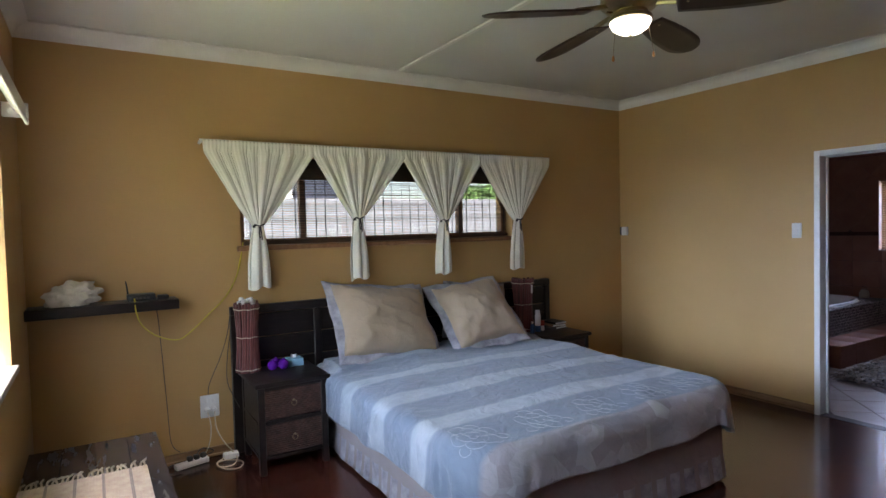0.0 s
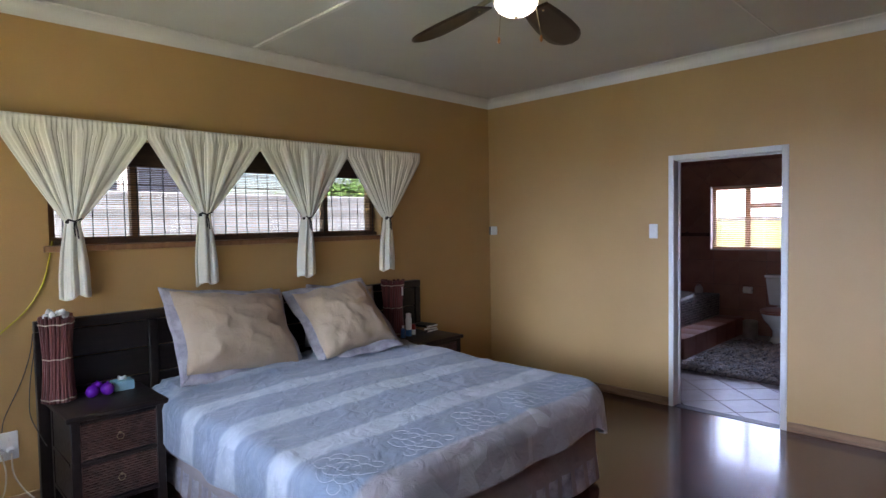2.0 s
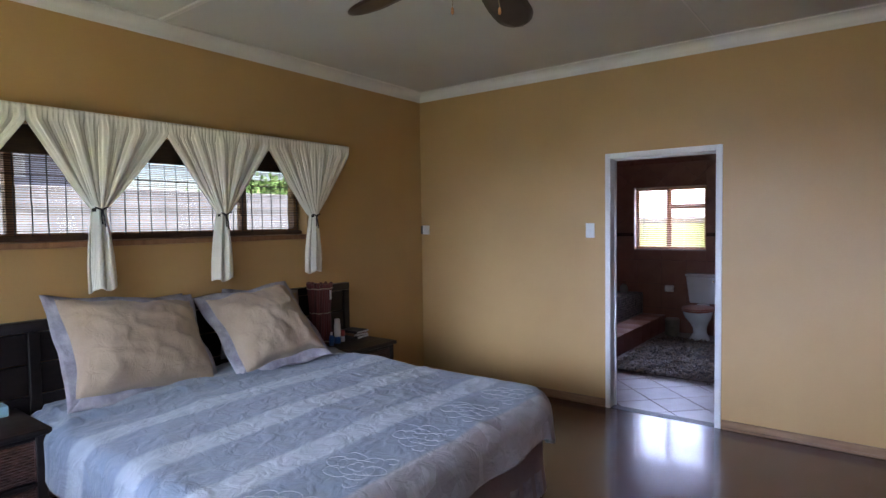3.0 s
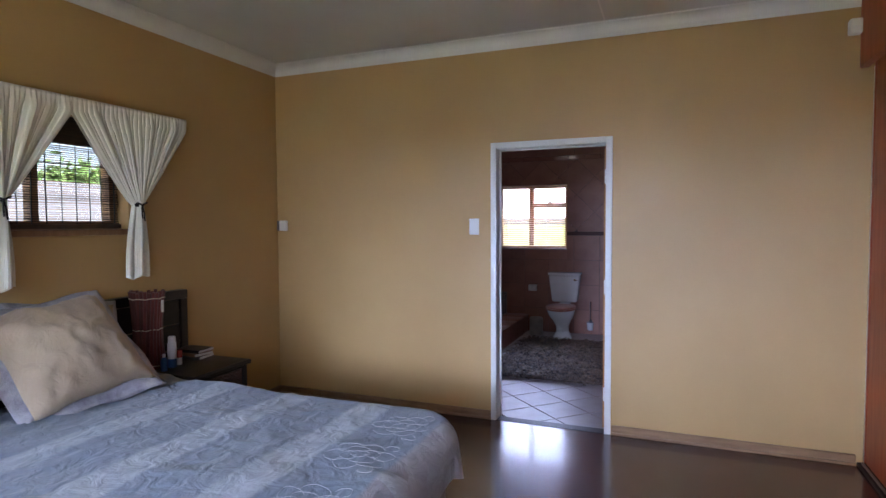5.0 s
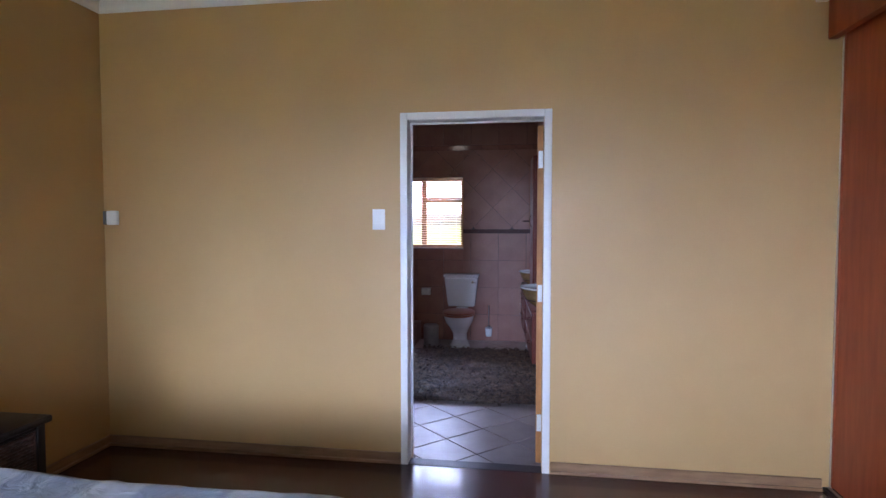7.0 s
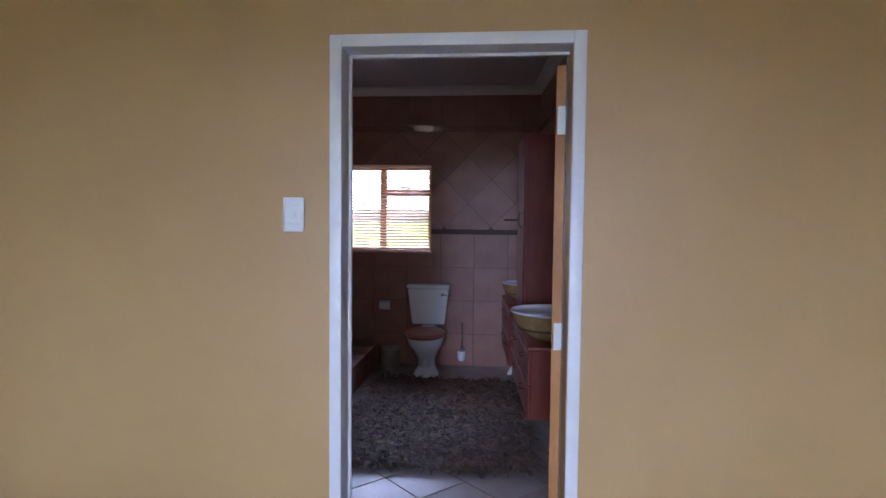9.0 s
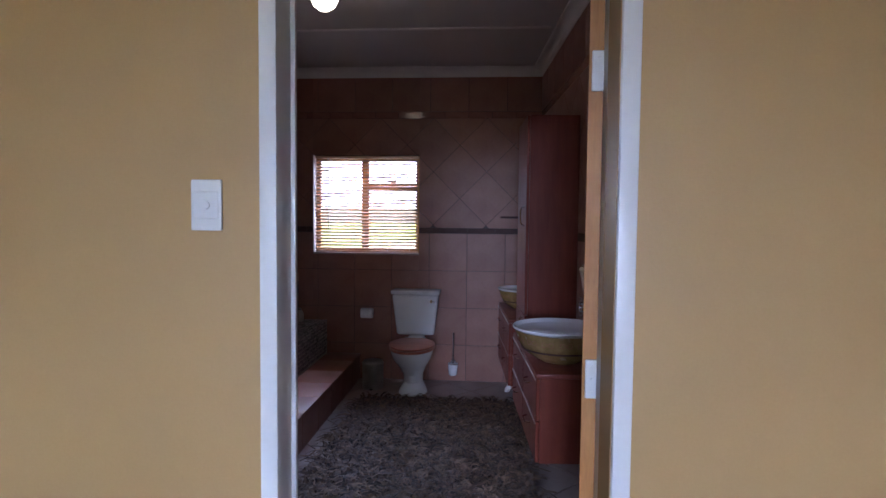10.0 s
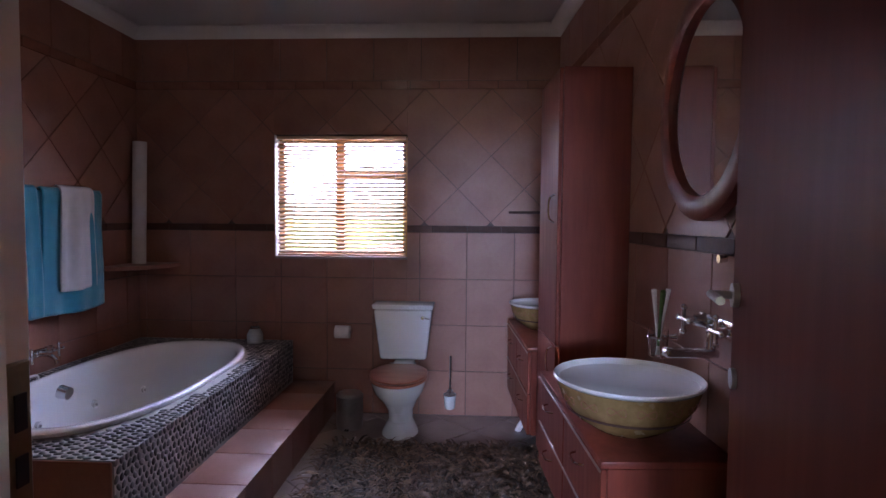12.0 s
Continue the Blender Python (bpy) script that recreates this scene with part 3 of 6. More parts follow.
# wall plates
sw = thing("light_switch", (XD, 3.155, 1.404), "white rectangular wall switch beside the doorway", "light switch")
part("plate", box(nb(), XD - 0.010, XD, 3.122, 3.198, 1.408, 1.530, 0.004, 2), M_WHITE, sw)
part("inner_plate", box(nb(), XD - 0.013, XD - 0.009, 3.128, 3.192, 1.436, 1.502, 0.002, 1), M_WHITE, sw)
part("rocker", cyl(nb(), (XD - 0.017, 3.160, 1.469), (XD - 0.012, 3.160, 1.469), 0.011, seg=20), M_WHITE, sw)
th = thing("wall_sensor", (XD, 4.92, 1.436), "small white wall sensor near the room corner", "sensor")
part("housing", box(nb(), XD - 0.028, XD, 4.872, 4.945, 1.436, 1.526, 0.006, 2), M_WHITE, th)
part("side_strip", box(nb(), XD - 0.024, XD, 4.946, 4.972, 1.438, 1.524, 0.003, 1), M_GREY, th, "dark grey side panel")
al = thing("alarm_sensor", (6.42, 0.81, 2.60), "cream corner alarm sensor under the cornice", "sensor")
part("housing", box(nb(), XD - 0.07, XD, 0.736, 0.800, 2.602, 2.69, 0.010, 3), M_CURT, al)

# wardrobe
wd = thing("wardrobe", (5.2, 0.36, 0), "built-in red cherry wardrobe with sliding doors", "wardrobe")
WX0, WX1, WYF = 3.60, 6.466, 0.64
part("carcass", box(nb(), WX0, WX1 - 0.02, 0.02, WYF - 0.09, 0.0, ZC - 0.01), M_CHERRY, wd)
part("side_trim", box(nb(), WX1 - 0.018, WX1, WYF - 0.088, WYF + 0.022, 0.022, 2.415, 0.003, 1), M_CURT, wd, "pale aluminium edge channel")
for k in range(3):
    a = WX0 + 0.005 + k * (WX1 - WX0 - 0.03) / 3
    b = a + (WX1 - WX0 - 0.03) / 3 + 0.02
    yf = WYF + (0.018 if k % 2 == 0 else -0.018)
    dr = part("sliding_door", box(nb(), a, min(b, WX1 - 0.022), yf - 0.034, yf, 0.030, 2.56, 0.002, 1), M_CHERRY, wd)
    part("edge_channel", box(nb(), min(b, WX1 - 0.022) - 0.018, min(b, WX1 - 0.022), yf, yf + 0.005, 0.030, 2.56, 0.001, 1), M_CHERRY, dr)
part("pelmet", box(nb(), WX0, WX1 - 0.001, WYF + 0.046, WYF + 0.094, 2.408, ZC - 0.012, 0.004, 1), M_CHERRY, wd, "deep cherry pelmet board")
part("floor_rail", box(nb(), WX0, WX1, WYF - 0.075, WYF + 0.055, 0.0, 0.020, 0.003, 1), M_DARKW, wd, "dark wooden floor rail")
for yy in (WYF - 0.018, WYF + 0.030):
    part("track", box(nb(), WX0, WX1 - 0.02, yy - 0.007, yy + 0.007, 0.0195, 0.0285, 0.001, 1), M_STEEL, wd, "aluminium track")

# ceiling fan
FX, FY = 3.635, 2.43
fan = thing("ceiling_fan", (FX, FY, 2.38), "dark five-blade ceiling fan with a lit bowl", "ceiling fan")
part("canopy", lathe(nb(), [(0.012, -0.09), (0.035, -0.085), (0.062, -0.03), (0.066, 0.0)], (FX, FY, ZC), 28), M_BRASS, fan)
part("rod", cyl(nb(), (FX, FY, 2.60), (FX, FY, 2.79), 0.012), M_BRASS, fan)
part("motor", lathe(nb(), [(0.03, 0.155), (0.09, 0.14), (0.125, 0.10), (0.128, 0.055), (0.10, 0.03), (0.075, 0.02)], (FX, FY, 2.465), 36), M_BRASS, fan, "antique brass motor housing")
part("fitter", lathe(nb(), [(0.074, 0.025), (0.078, 0.0), (0.092, -0.008), (0.094, -0.022), (0.088, -0.026)], (FX, FY, 2.472), 32), M_BRASS, fan)
part("light_bowl", lathe(nb(), [(0.088, 0.0), (0.086, -0.012), (0.074, -0.032), (0.05, -0.048), (0.02, -0.056), (0.004, -0.058)], (FX, FY, 2.448), 32), M_BOWL, fan, "glowing frosted glass bowl")
part("finial", lathe(nb(), [(0.002, 0.0), (0.008, -0.003), (0.006, -0.009), (0.001, -0.012)], (FX, FY, 2.391), 12), M_BRASS, fan)
for k in range(5):
    ang = radians(13 + 72 * k)
    c, s = math.cos(ang), math.sin(ang)

    def blade(u, v, c=c, s=s):
        r = 0.19 + 0.475 * u
        w = (0.040 + 0.042 * math.sin(math.pi * min(1, u * 0.62 + 0.12))) * math.sqrt(max(0.0, 1 - max(0.0, (u - 0.72) / 0.28) ** 2))
        t = (v - 0.5) * 2 * w
        return (FX + c * r - s * t, FY + s * r + c * t, 2.486 - 0.20 * t - 0.03 * u)
    bm = nb()
    grid(bm, 26, 6, blade)
    bmesh.ops.remove_doubles(bm, verts=bm.verts, dist=0.0005)
    bl = part("blade", bm, M_BLADE, fan, smooth=60)
    bl.modifiers.new("thickness", "SOLIDIFY").thickness = 0.006
    bm = nb()
    tube(bm, [(FX + c * 0.09, FY + s * 0.09, 2.51), (FX + c * 0.16, FY + s * 0.16, 2.500), (FX + c * 0.25, FY + s * 0.25, 2.487)], 0.011, 8)
    for t in (-0.022, 0.0, 0.022):
        cyl(bm, (FX + c * 0.235 - s * t, FY + s * 0.235 + c * t, 2.478), (FX + c * 0.235 - s * t, FY + s * 0.235 + c * t, 2.490), 0.005, seg=8)
    part("blade_iron", bm, M_BRASS, bl)
for px, py in ((3.527, 2.433), (3.630, 2.307)):
    d = Vector((px - FX, py - FY)).normalized() * 0.085
    top = (FX + d.x, FY + d.y, 2.475)
    ch = part("pull_chain", tube(nb(), [top, ((top[0] + px) / 2, (top[1] + py) / 2, 2.38), (px, py, 2.285)], 0.0013, 5), M_BRASS, fan)
    part("pull_bob", lathe(nb(), [(0.001, 0.026), (0.005, 0.02), (0.006, 0.006), (0.003, 0.0)], (px, py, 2.26), 10), M_PINE, ch)

# ---- outside ----
bm = nb()
grid(bm, 20, 20, lambda u, v: (-400 + 800 * u, -400 + 800 * v, -0.36))
structure("ground", bm, M_GRASS, "lawn around the house", "ground")
# added reflector, out of view: throws sunlight up through the bedroom window
structure("patio", box(nb(), -2.4, 0.98, -6, 10, -0.358, -0.32), M_BOUNCE, "unseen slab added to bounce yellow-green light into the bedroom", "ground")
# added ground: its pink keeps the lawn's green bounce out of the bathroom window
structure("yard", box(nb(), 10.62, 120.0, -40.0, 8.5, -0.358, -0.32), M_PINKGROUND, "pale pink ground added to tint the bathroom window light", "ground")
bm = nb()
box(bm, -6, 16, 9.0, 9.3, -0.36, 2.05, 0.01, 1)
structure("garden_wall", bm, M_PAVE, "pale concrete retaining wall outside", "wall")
bm = nb()
box(bm, -10, 20, 9.3, 60, 1.6, 1.98)
structure("terrace", bm, M_PAVE, "pale raised paved terrace", "ground")
hs = thing("house", (2.5, 16, 1.98), "neighbouring dark house with white veranda posts", "house")
part("wall", box(nb(), -4, 7.6, 15.0, 20.0, 1.98, 4.8), M_HOUSE, hs)
bm = nb()
for a, b in (((-4.6, 13.0, 4.1), (8.2, 13.0, 4.1)),):
    v = [bm.verts.new(p) for p in ((-4.6, 12.8, 4.0), (8.2, 12.8, 4.0), (8.2, 17.5, 6.2), (-4.6, 17.5, 6.2), (-4.6, 12.8, 4.15), (8.2, 12.8, 4.15), (8.2, 17.5, 6.35), (-4.6, 17.5, 6.35))]
    for q in ((0, 1, 2, 3), (7, 6, 5, 4), (0, 4, 5, 1), (1, 5, 6, 2), (2, 6, 7, 3), (3, 7, 4, 0)):
        bm.faces.new([v[i] for i in q])
part("roof", bm, M_ROOF, hs)
for i in range(7):
    part("post", box(nb(), -3.6 + i * 1.75, -3.42 + i * 1.75, 13.0, 13.18, 1.98, 4.06, 0.01, 1), M_OUTW, hs)
for i in range(4):
    w = part("window", box(nb(), -2.9 + i * 2.6, -1.7 + i * 2.6, 14.96, 15.01, 2.6, 3.7), M_OUTW, hs)
    part("pane", box(nb(), -2.82 + i * 2.6, -1.78 + i * 2.6, 14.94, 14.965, 2.68, 3.62), M_GLASS, w)


def leaf_cloud(bm, centre, size, n, rnd):
    for _ in range(n):
        p = Vector((rnd.gauss(0, 0.45), rnd.gauss(0, 0.45), rnd.gauss(0, 0.42)))
        p = Vector((centre[0] + p.x * size[0], centre[1] + p.y * size[1], max(centre[2] + p.z * size[2], 2.0)))
        q = Euler((rnd.uniform(0, 6), rnd.uniform(0, 6), rnd.uniform(0, 6))).to_matrix()
        l = rnd.uniform(0.05, 0.11)
        vs = [bm.verts.new(p + q @ Vector(o)) for o in ((-l, 0, 0), (0, -l * 0.45, 0.01), (l, 0, 0), (0, l * 0.45, 0.01))]
        bm.faces.new(vs)
    return bm


rnd = random.Random(4)
for cx, cy, sx in ((9.8, 12.0, 1.0), (11.2, 13.0, 1.3)):
    sh = thing("shrub", (cx, cy, 1.98), "leafy green garden shrub on the terrace", "shrub", "shrubs on the terrace")
    part("stem", tube(nb(), [(cx, cy, 1.97), (cx + 0.05, cy, 2.15), (cx - 0.04, cy + 0.03, 2.4)], 0.04, 7, (1, 0.8, 0.4)), M_WINW, sh)
    part("crown", leaf_cloud(nb(), (cx, cy, 2.25), (sx, sx, 0.4), 900, rnd), M_GREEN, sh, smooth=None)

# ---- bed ----
BX0, BX1, BY0, BY1, BZ = 2.975, 4.80, 2.70, 4.66, 0.600
LH, LSIDE, LFOOT = 0.36, 0.31, 0.235      # reach of the cloth, drop at the sides and at the foot


def stripes(name, base, pale, bands, y_off):
    m = mat(name, base, tuple(c * 0.86 for c in base), 7, 0.82, bump=0.2, bscale=260, sheen=0.25, crumple=0.65)
    nt = m.node_tree
    n, l = nt.nodes, nt.links
    p = n["Principled BSDF"]
    src = p.inputs["Base Color"].links[0].from_socket
    tc, sp, mr, cr, mx, ns = (n.new("ShaderNode" + k) for k in ("TexCoord", "SeparateXYZ", "MapRange", "ValToRGB", "Mix", "TexNoise"))
    l.new(tc.outputs["Object"], sp.inputs[0])
    l.new(sp.outputs["Y"], mr.inputs["Value"])
    mr.inputs["From Min"].default_value, mr.inputs["From Max"].default_value = 2.4 - y_off, 4.8 - y_off
    l.new(mr.outputs[0], cr.inputs[0])
    e = cr.color_ramp.elements
    e[0].position, e[0].color = 0.0, (0, 0, 0, 1)
    e[1].position, e[1].color = 1.0, (0, 0, 0, 1)
    for a, b, v in bands:
        for y, val in ((a - 0.012, 0), (a + 0.012, v), (b - 0.012, v), (b + 0.012, 0)):
            k = e.new((y - 2.4) / 2.4)
            k.color = (val, val, val, 1)
    ns.inputs["Scale"].default_value, ns.inputs["Detail"].default_value = 9, 4
    l.new(tc.outputs["Object"], ns.inputs["Vector"])
    mul = n.new("ShaderNodeMath")
    mul.operation = "MULTIPLY"
    mr2 = n.new("ShaderNodeMapRange")
    mr2.inputs["From Min"].default_value, mr2.inputs["From Max"].default_value = 0.3, 0.6
    mr2.inputs["To Min"].default_value = 0.55
    l.new(ns.outputs["Fac"], mr2.inputs["Value"])
    l.new(cr.outputs[0], mul.inputs[0])
    l.new(mr2.outputs[0], mul.inputs[1])
    mx.data_type = "RGBA"
    l.new(mul.outputs[0], mx.inputs[0])
    l.new(src, mx.inputs[6])
    mx.inputs[7].default_value = (*pale, 1)
    foot, hem = n.new("ShaderNodeMapRange"), n.new("ShaderNodeMix")
    foot.inputs["From Min"].default_value, foot.inputs["From Max"].default_value = 2.725 - y_off, 2.70 - y_off
    l.new(sp.outputs["Y"], foot.inputs["Value"])
    hem.data_type = "RGBA"
    l.new(foot.outputs[0], hem.inputs[0])
    l.new(mx.outputs[2], hem.inputs[6])
    hn, hm = n.new("ShaderNodeTexVoronoi"), n.new("ShaderNodeMix")
    hn.inputs["Scale"].default_value = 9
    l.new(tc.outputs["Object"], hn.inputs["Vector"])
    hm.data_type = "RGBA"
    hm.inputs[6].default_value, hm.inputs[7].default_value = (0.23, 0.195, 0.195, 1), (0.37, 0.345, 0.35, 1)
    l.new(hn.outputs["Color"], hm.inputs[0])
    l.new(hm.outputs[2], hem.inputs[7])
    l.new(hem.outputs[2], p.inputs["Base Color"])
    return m


BED0 = (3.89, 3.8, 0)
M_DUV = stripes("striped_grey_blue_duvet", (0.185, 0.225, 0.283), (0.39, 0.42, 0.462), [(3.025, 3.19, 1.0), (3.495, 3.66, 0.9), (3.95, 4.105, 0.8), (4.37, 4.47, 0.5)], BED0[1])


def duvet(u, v, lift=0.0):
    """Point of the duvet for plan coordinates (u, v), which may lie outside the bed's top."""
    R = 0.24
    ix = min(max(u, BX0 + R), BX1 - R)
    iy = max(v, BY0 + R)
    ax, ay = u - ix, v - iy
    h = math.hypot(ax, ay)
    d = h - R
    r = 0.085
    wr = 0.015 * noise.noise(Vector((u * 2.2, v * 2.2, 0.3))) + 0.006 * noise.noise(Vector((u * 6, v * 5, 2.1))) + 0.0025 * noise.noise(Vector((u * 17, v * 15, 7.1)))
    ridge = max(0.0, 1 - 3.2 * abs(noise.noise(Vector((u * 1.9 + v * 0.8, v * 2.3 - u * 0.5, 5.2)))))
    pull = max(0.0, 1 - 5.0 * abs(noise.noise(Vector((u * 5.5 + v * 2.5, v * 3.0 - u * 3.5, 12.4)))))
    wr += 0.0055 * pull ** 2 * max(0.0, noise.noise(Vector((u * 1.7, v * 1.7, 15.0))) + 0.35)
    wr += 0.011 * ridge ** 2 * (0.4 + 0.6 * noise.noise(Vector((u * 1.3, v * 1.3, 9.0))) + 0.3)
    if v > 4.25:
        wr += min(1, (v - 4.25) / 0.1) * (0.016 * noise.noise(Vector((u * 5, v * 13, 4.4))) + 0.009 * max(0.0, 1 - 4 * abs(noise.noise(Vector((u * 6, v * 9, 1.4))))))
    edge_in = min(u - BX0, BX1 - u, v - BY0)
    crown = 0.015 * min(1.0, max(0.0, edge_in) / 0.5)
    if v > 4.3:
        crown += 0.03 * min(1, (v - 4.3) / 0.2)
    if d <= 0:
        return Vector((u, v, BZ + crown + wr + lift))
    nx, ny = ax / h, ay / h
    cu, cv = ix + nx * R, iy + ny * R
    far = (LH + R) / max(abs(nx), abs(ny)) - R
    d *= (LSIDE * nx * nx + LFOOT * ny * ny + 0.16 * abs(nx * ny)) / far
    a = min(d / r, math.pi / 2 * 0.94)
    out, drop = r * math.sin(a), r * (1 - math.cos(a))
    rest = max(0.0, d - r * math.pi / 2 * 0.94)
    along = u * abs(ny) + v * abs(nx) + math.atan2(abs(ay), abs(ax)) * 0.3
    fold = rest * (0.12 * math.sin(along * 11) + 0.10 * math.sin(along * 19 + 1.3) + 0.45 * noise.noise(Vector((along * 4, rest * 3, 1.7))))
    out += rest * 0.10 + fold * 0.5 + lift * math.sin(a)
    drop += rest * 0.985
    return Vector((cu + nx * out, cv + ny * out, BZ + wr * math.cos(a) - drop + lift * math.cos(a)))


bed = thing("bed", BED0, "double bed with a striped grey-blue duvet and taupe valance", "bed")
bm = nb()
grid(bm, 170, 150, lambda a, b: duvet(BX0 - LH + (BX1 - BX0 + 2 * LH) * a, BY0 - LH - 0.01 + (BY1 - BY0 + LH + 0.01) * b + 0.02 * math.sin(a * 9)))
dv = part("duvet", bm, M_DUV, bed, "striped grey-blue duvet with white flower outlines", smooth=180)
dv.modifiers.new("thickness", "SOLIDIFY").thickness = 0.012


def petal(cx, cy, a0, a1, rad, rnd):
    """Scalloped outline of one petal lying on the duvet."""
    pts = []
    k3, k5 = rnd.uniform(0, 3), rnd.uniform(0.03, 0.07)
    for k in range(19):
        t = k / 18
        a = a0 + (a1 - a0) * (t + 0.06 * math.sin(2 * math.pi * t))
        r = rad * (0.50 + 0.50 * math.sin(math.pi * t) ** 0.55) * (1 + k5 * math.sin(7 * t + k3))
        pts.append(duvet(cx + 1.05 * r * math.cos(a), cy + 1.25 * r * math.sin(a), 0.0035))
    return pts


rnd = random.Random(11)
for fx, fy in ((3.04, 2.86), (3.43, 2.85), (3.82, 2.85), (4.20, 2.86), (4.56, 2.86)):
    bm = nb()
    for n, rad in ((3, 0.034), (4, 0.072), (6, 0.112)):
        a = rnd.uniform(0, 6)
        for k in range(n):
            w = 2 * math.pi / n
            tube(bm, petal(fx, fy, a + k * w, a + (k + 1.25) * w, rad * rnd.uniform(0.9, 1.1), rnd), 0.0010, 4)
    for a in (radians(215), radians(325)):
        tube(bm, petal(fx + 0.09 * math.cos(a), fy + 0.09 * math.sin(a), a - 0.6, a + 0.6, 0.07, rnd), 0.0012, 4)
    part("flower_outline", bm, M_EMB, dv, "white embroidered flower outline")
part("mattress", box(nb(), BX0 + 0.02, BX1 - 0.02, BY0 + 0.03, 4.86, 0.33, 0.575, 0.05, 4), M_TOWEL, bed)


def valance(u, v):
    """Skirt round the base: u runs along the three open sides."""
    p = [(3.00, 4.86), (3.00, 2.745), (4.775, 2.745), (4.775, 4.86)]
    L = [2.115, 1.775, 2.115]
    s = u * sum(L)
    k = 0
    while k < 2 and s > L[k]:
        s -= L[k]
        k += 1
    t = s / L[k]
    x, y = p[k][0] + (p[k + 1][0] - p[k][0]) * t, p[k][1] + (p[k + 1][1] - p[k][1]) * t
    n = ((-1, 0), (0, -1), (1, 0))[k]
    w = 0.004 + (0.003 * math.sin(u * 95) + 0.014 * noise.noise(Vector((u * 25, v * 2, 3)))) * v + 0.025 * v * v
    return (x + n[0] * w, y + n[1] * w, 0.40 - 0.375 * v + 0.006 * math.sin(u * 40) * v)


bm = nb()
grid(bm, 220, 10, valance)
part("valance", bm, M_VAL, bed, "taupe cotton bed skirt", smooth=180).modifiers.new("thickness", "SOLIDIFY").thickness = 0.003
bm = nb()
grid(bm, 300, 3, lambda u, v: Vector(valance(u, 0.62 + 0.36 * v)) + Vector((0, 0, 0)) + Vector(((0.006 + 0.006 * math.sin(u * 300)) * (-1 if u < 0.35 else (1 if u > 0.65 else 0)), (-(0.006 + 0.006 * math.sin(u * 300)) if 0.352 < u < 0.648 else 0), 0)))
part("frill", bm, M_STRIPEP, bed, "grey patterned frill along the skirt's hem", smooth=180)
part("base", box(nb(), 3.02, 4.755, 2.765, 4.86, 0.03, 0.33, 0.02, 2), M_BEIGE, bed)
hb = thing("headboard", (3.88, 4.93, 0), "wide near-black wooden headboard behind bed and nightstands", "headboard")
part("top_rail", box(nb(), 2.395, 5.372, 4.905, 4.965, 0.985, 1.045, 0.006, 2), M_DARKW, hb)
for a, b in ((2.395, 2.455), (3.00, 3.055), (3.85, 3.905), (4.72, 4.775), (5.312, 5.372)):
    part("stile", box(nb(), a, b, 4.908, 4.962, 0.0, 0.984, 0.004, 1), M_DARKW, hb)
for a, b in ((2.456, 2.999), (3.056, 3.849), (3.906, 4.719), (4.776, 5.311)):
    for k in range(5):
        part("slat", box(nb(), a, b, 4.922, 4.952, 0.12 + k * 0.173, 0.286 + k * 0.173, 0.004, 1), M_DARKW, hb)


# ---- pillows ----
def pillow(name, label, m, w, h, t, flange, body_mat, flange_mat, seed):
    ob = thing(name, m.translation, label, "pillow", "pillows on the bed")

    def shape(u, v, side, ww, hh, tt):
        x, y = (u * 2 - 1), (v * 2 - 1)
        k = (max(0, 1 - abs(x) ** 2.6) * max(0, 1 - abs(y) ** 2.6)) ** 0.55
        px = ww / 2 * x * (1 - 0.085 * (1 - abs(y) ** 1.5)) + 0.012 * noise.noise(Vector((y * 2, seed, 0.5)))
        py = hh / 2 * y * (1 - 0.10 * (1 - abs(x) ** 1.5)) + 0.016 * noise.noise(Vector((x * 2, seed, 1.5)))
        cr = max(0.0, 1 - 3.5 * abs(noise.noise(Vector((x * 1.7 + seed, y * 2.4 + x, side * 2)))))
        wr = 0.011 * noise.noise(Vector((x * 2.6 + seed, y * 2.6, side))) + 0.008 * noise.noise(Vector((x * 7 + seed, y * 5, side * 3))) + 0.013 * cr * cr
        rad = 0.006 * math.sin(11 * math.atan2(y, x) + seed) * min(1, abs(x * y) * 2)
        return m @ Vector((px, py, side * (tt / 2 * k + (wr + rad) * min(1, k * 2.5))))

    bm = nb()
    grid(bm, 40, 32, lambda u, v: shape(u, v, 1, w, h, t))
    grid(bm, 40, 32, lambda u, v: shape(1 - u, v, -1, w, h, t))
    bmesh.ops.remove_doubles(bm, verts=bm.verts, dist=0.001)
    part("body", bm, body_mat, ob, smooth=180)
    if flange:
        bm = nb()

        def rim(a, b):
            s = (a * 4) % 4
            k, f = int(s), s - int(s)
            c = [(-1, -1), (1, -1), (1, 1), (-1, 1), (-1, -1)]
            x = c[k][0] + (c[k + 1][0] - c[k][0]) * f
            y = c[k][1] + (c[k + 1][1] - c[k][1]) * f
            gx, gy = w / 2 * (0.90 - 0.06 * (1 - abs(y))) + (flange + w / 2 * 0.06) * b, h / 2 * (0.90 - 0.07 * (1 - abs(x))) + (flange + h / 2 * 0.06) * b
            fl = b * (0.012 * math.sin(a * 40 + seed) + 0.030 * noise.noise(Vector((a * 14, seed, 1))))
            return m @ Vector((x * gx, y * gy, fl - 0.028 * b))
        grid(bm, 112, 4, rim)
        bmesh.ops.remove_doubles(bm, verts=bm.verts, dist=0.0005)
        part("flange", bm, flange_mat, ob, "grey patterned flange", smooth=180).modifiers.new("thickness", "SOLIDIFY").thickness = 0.004


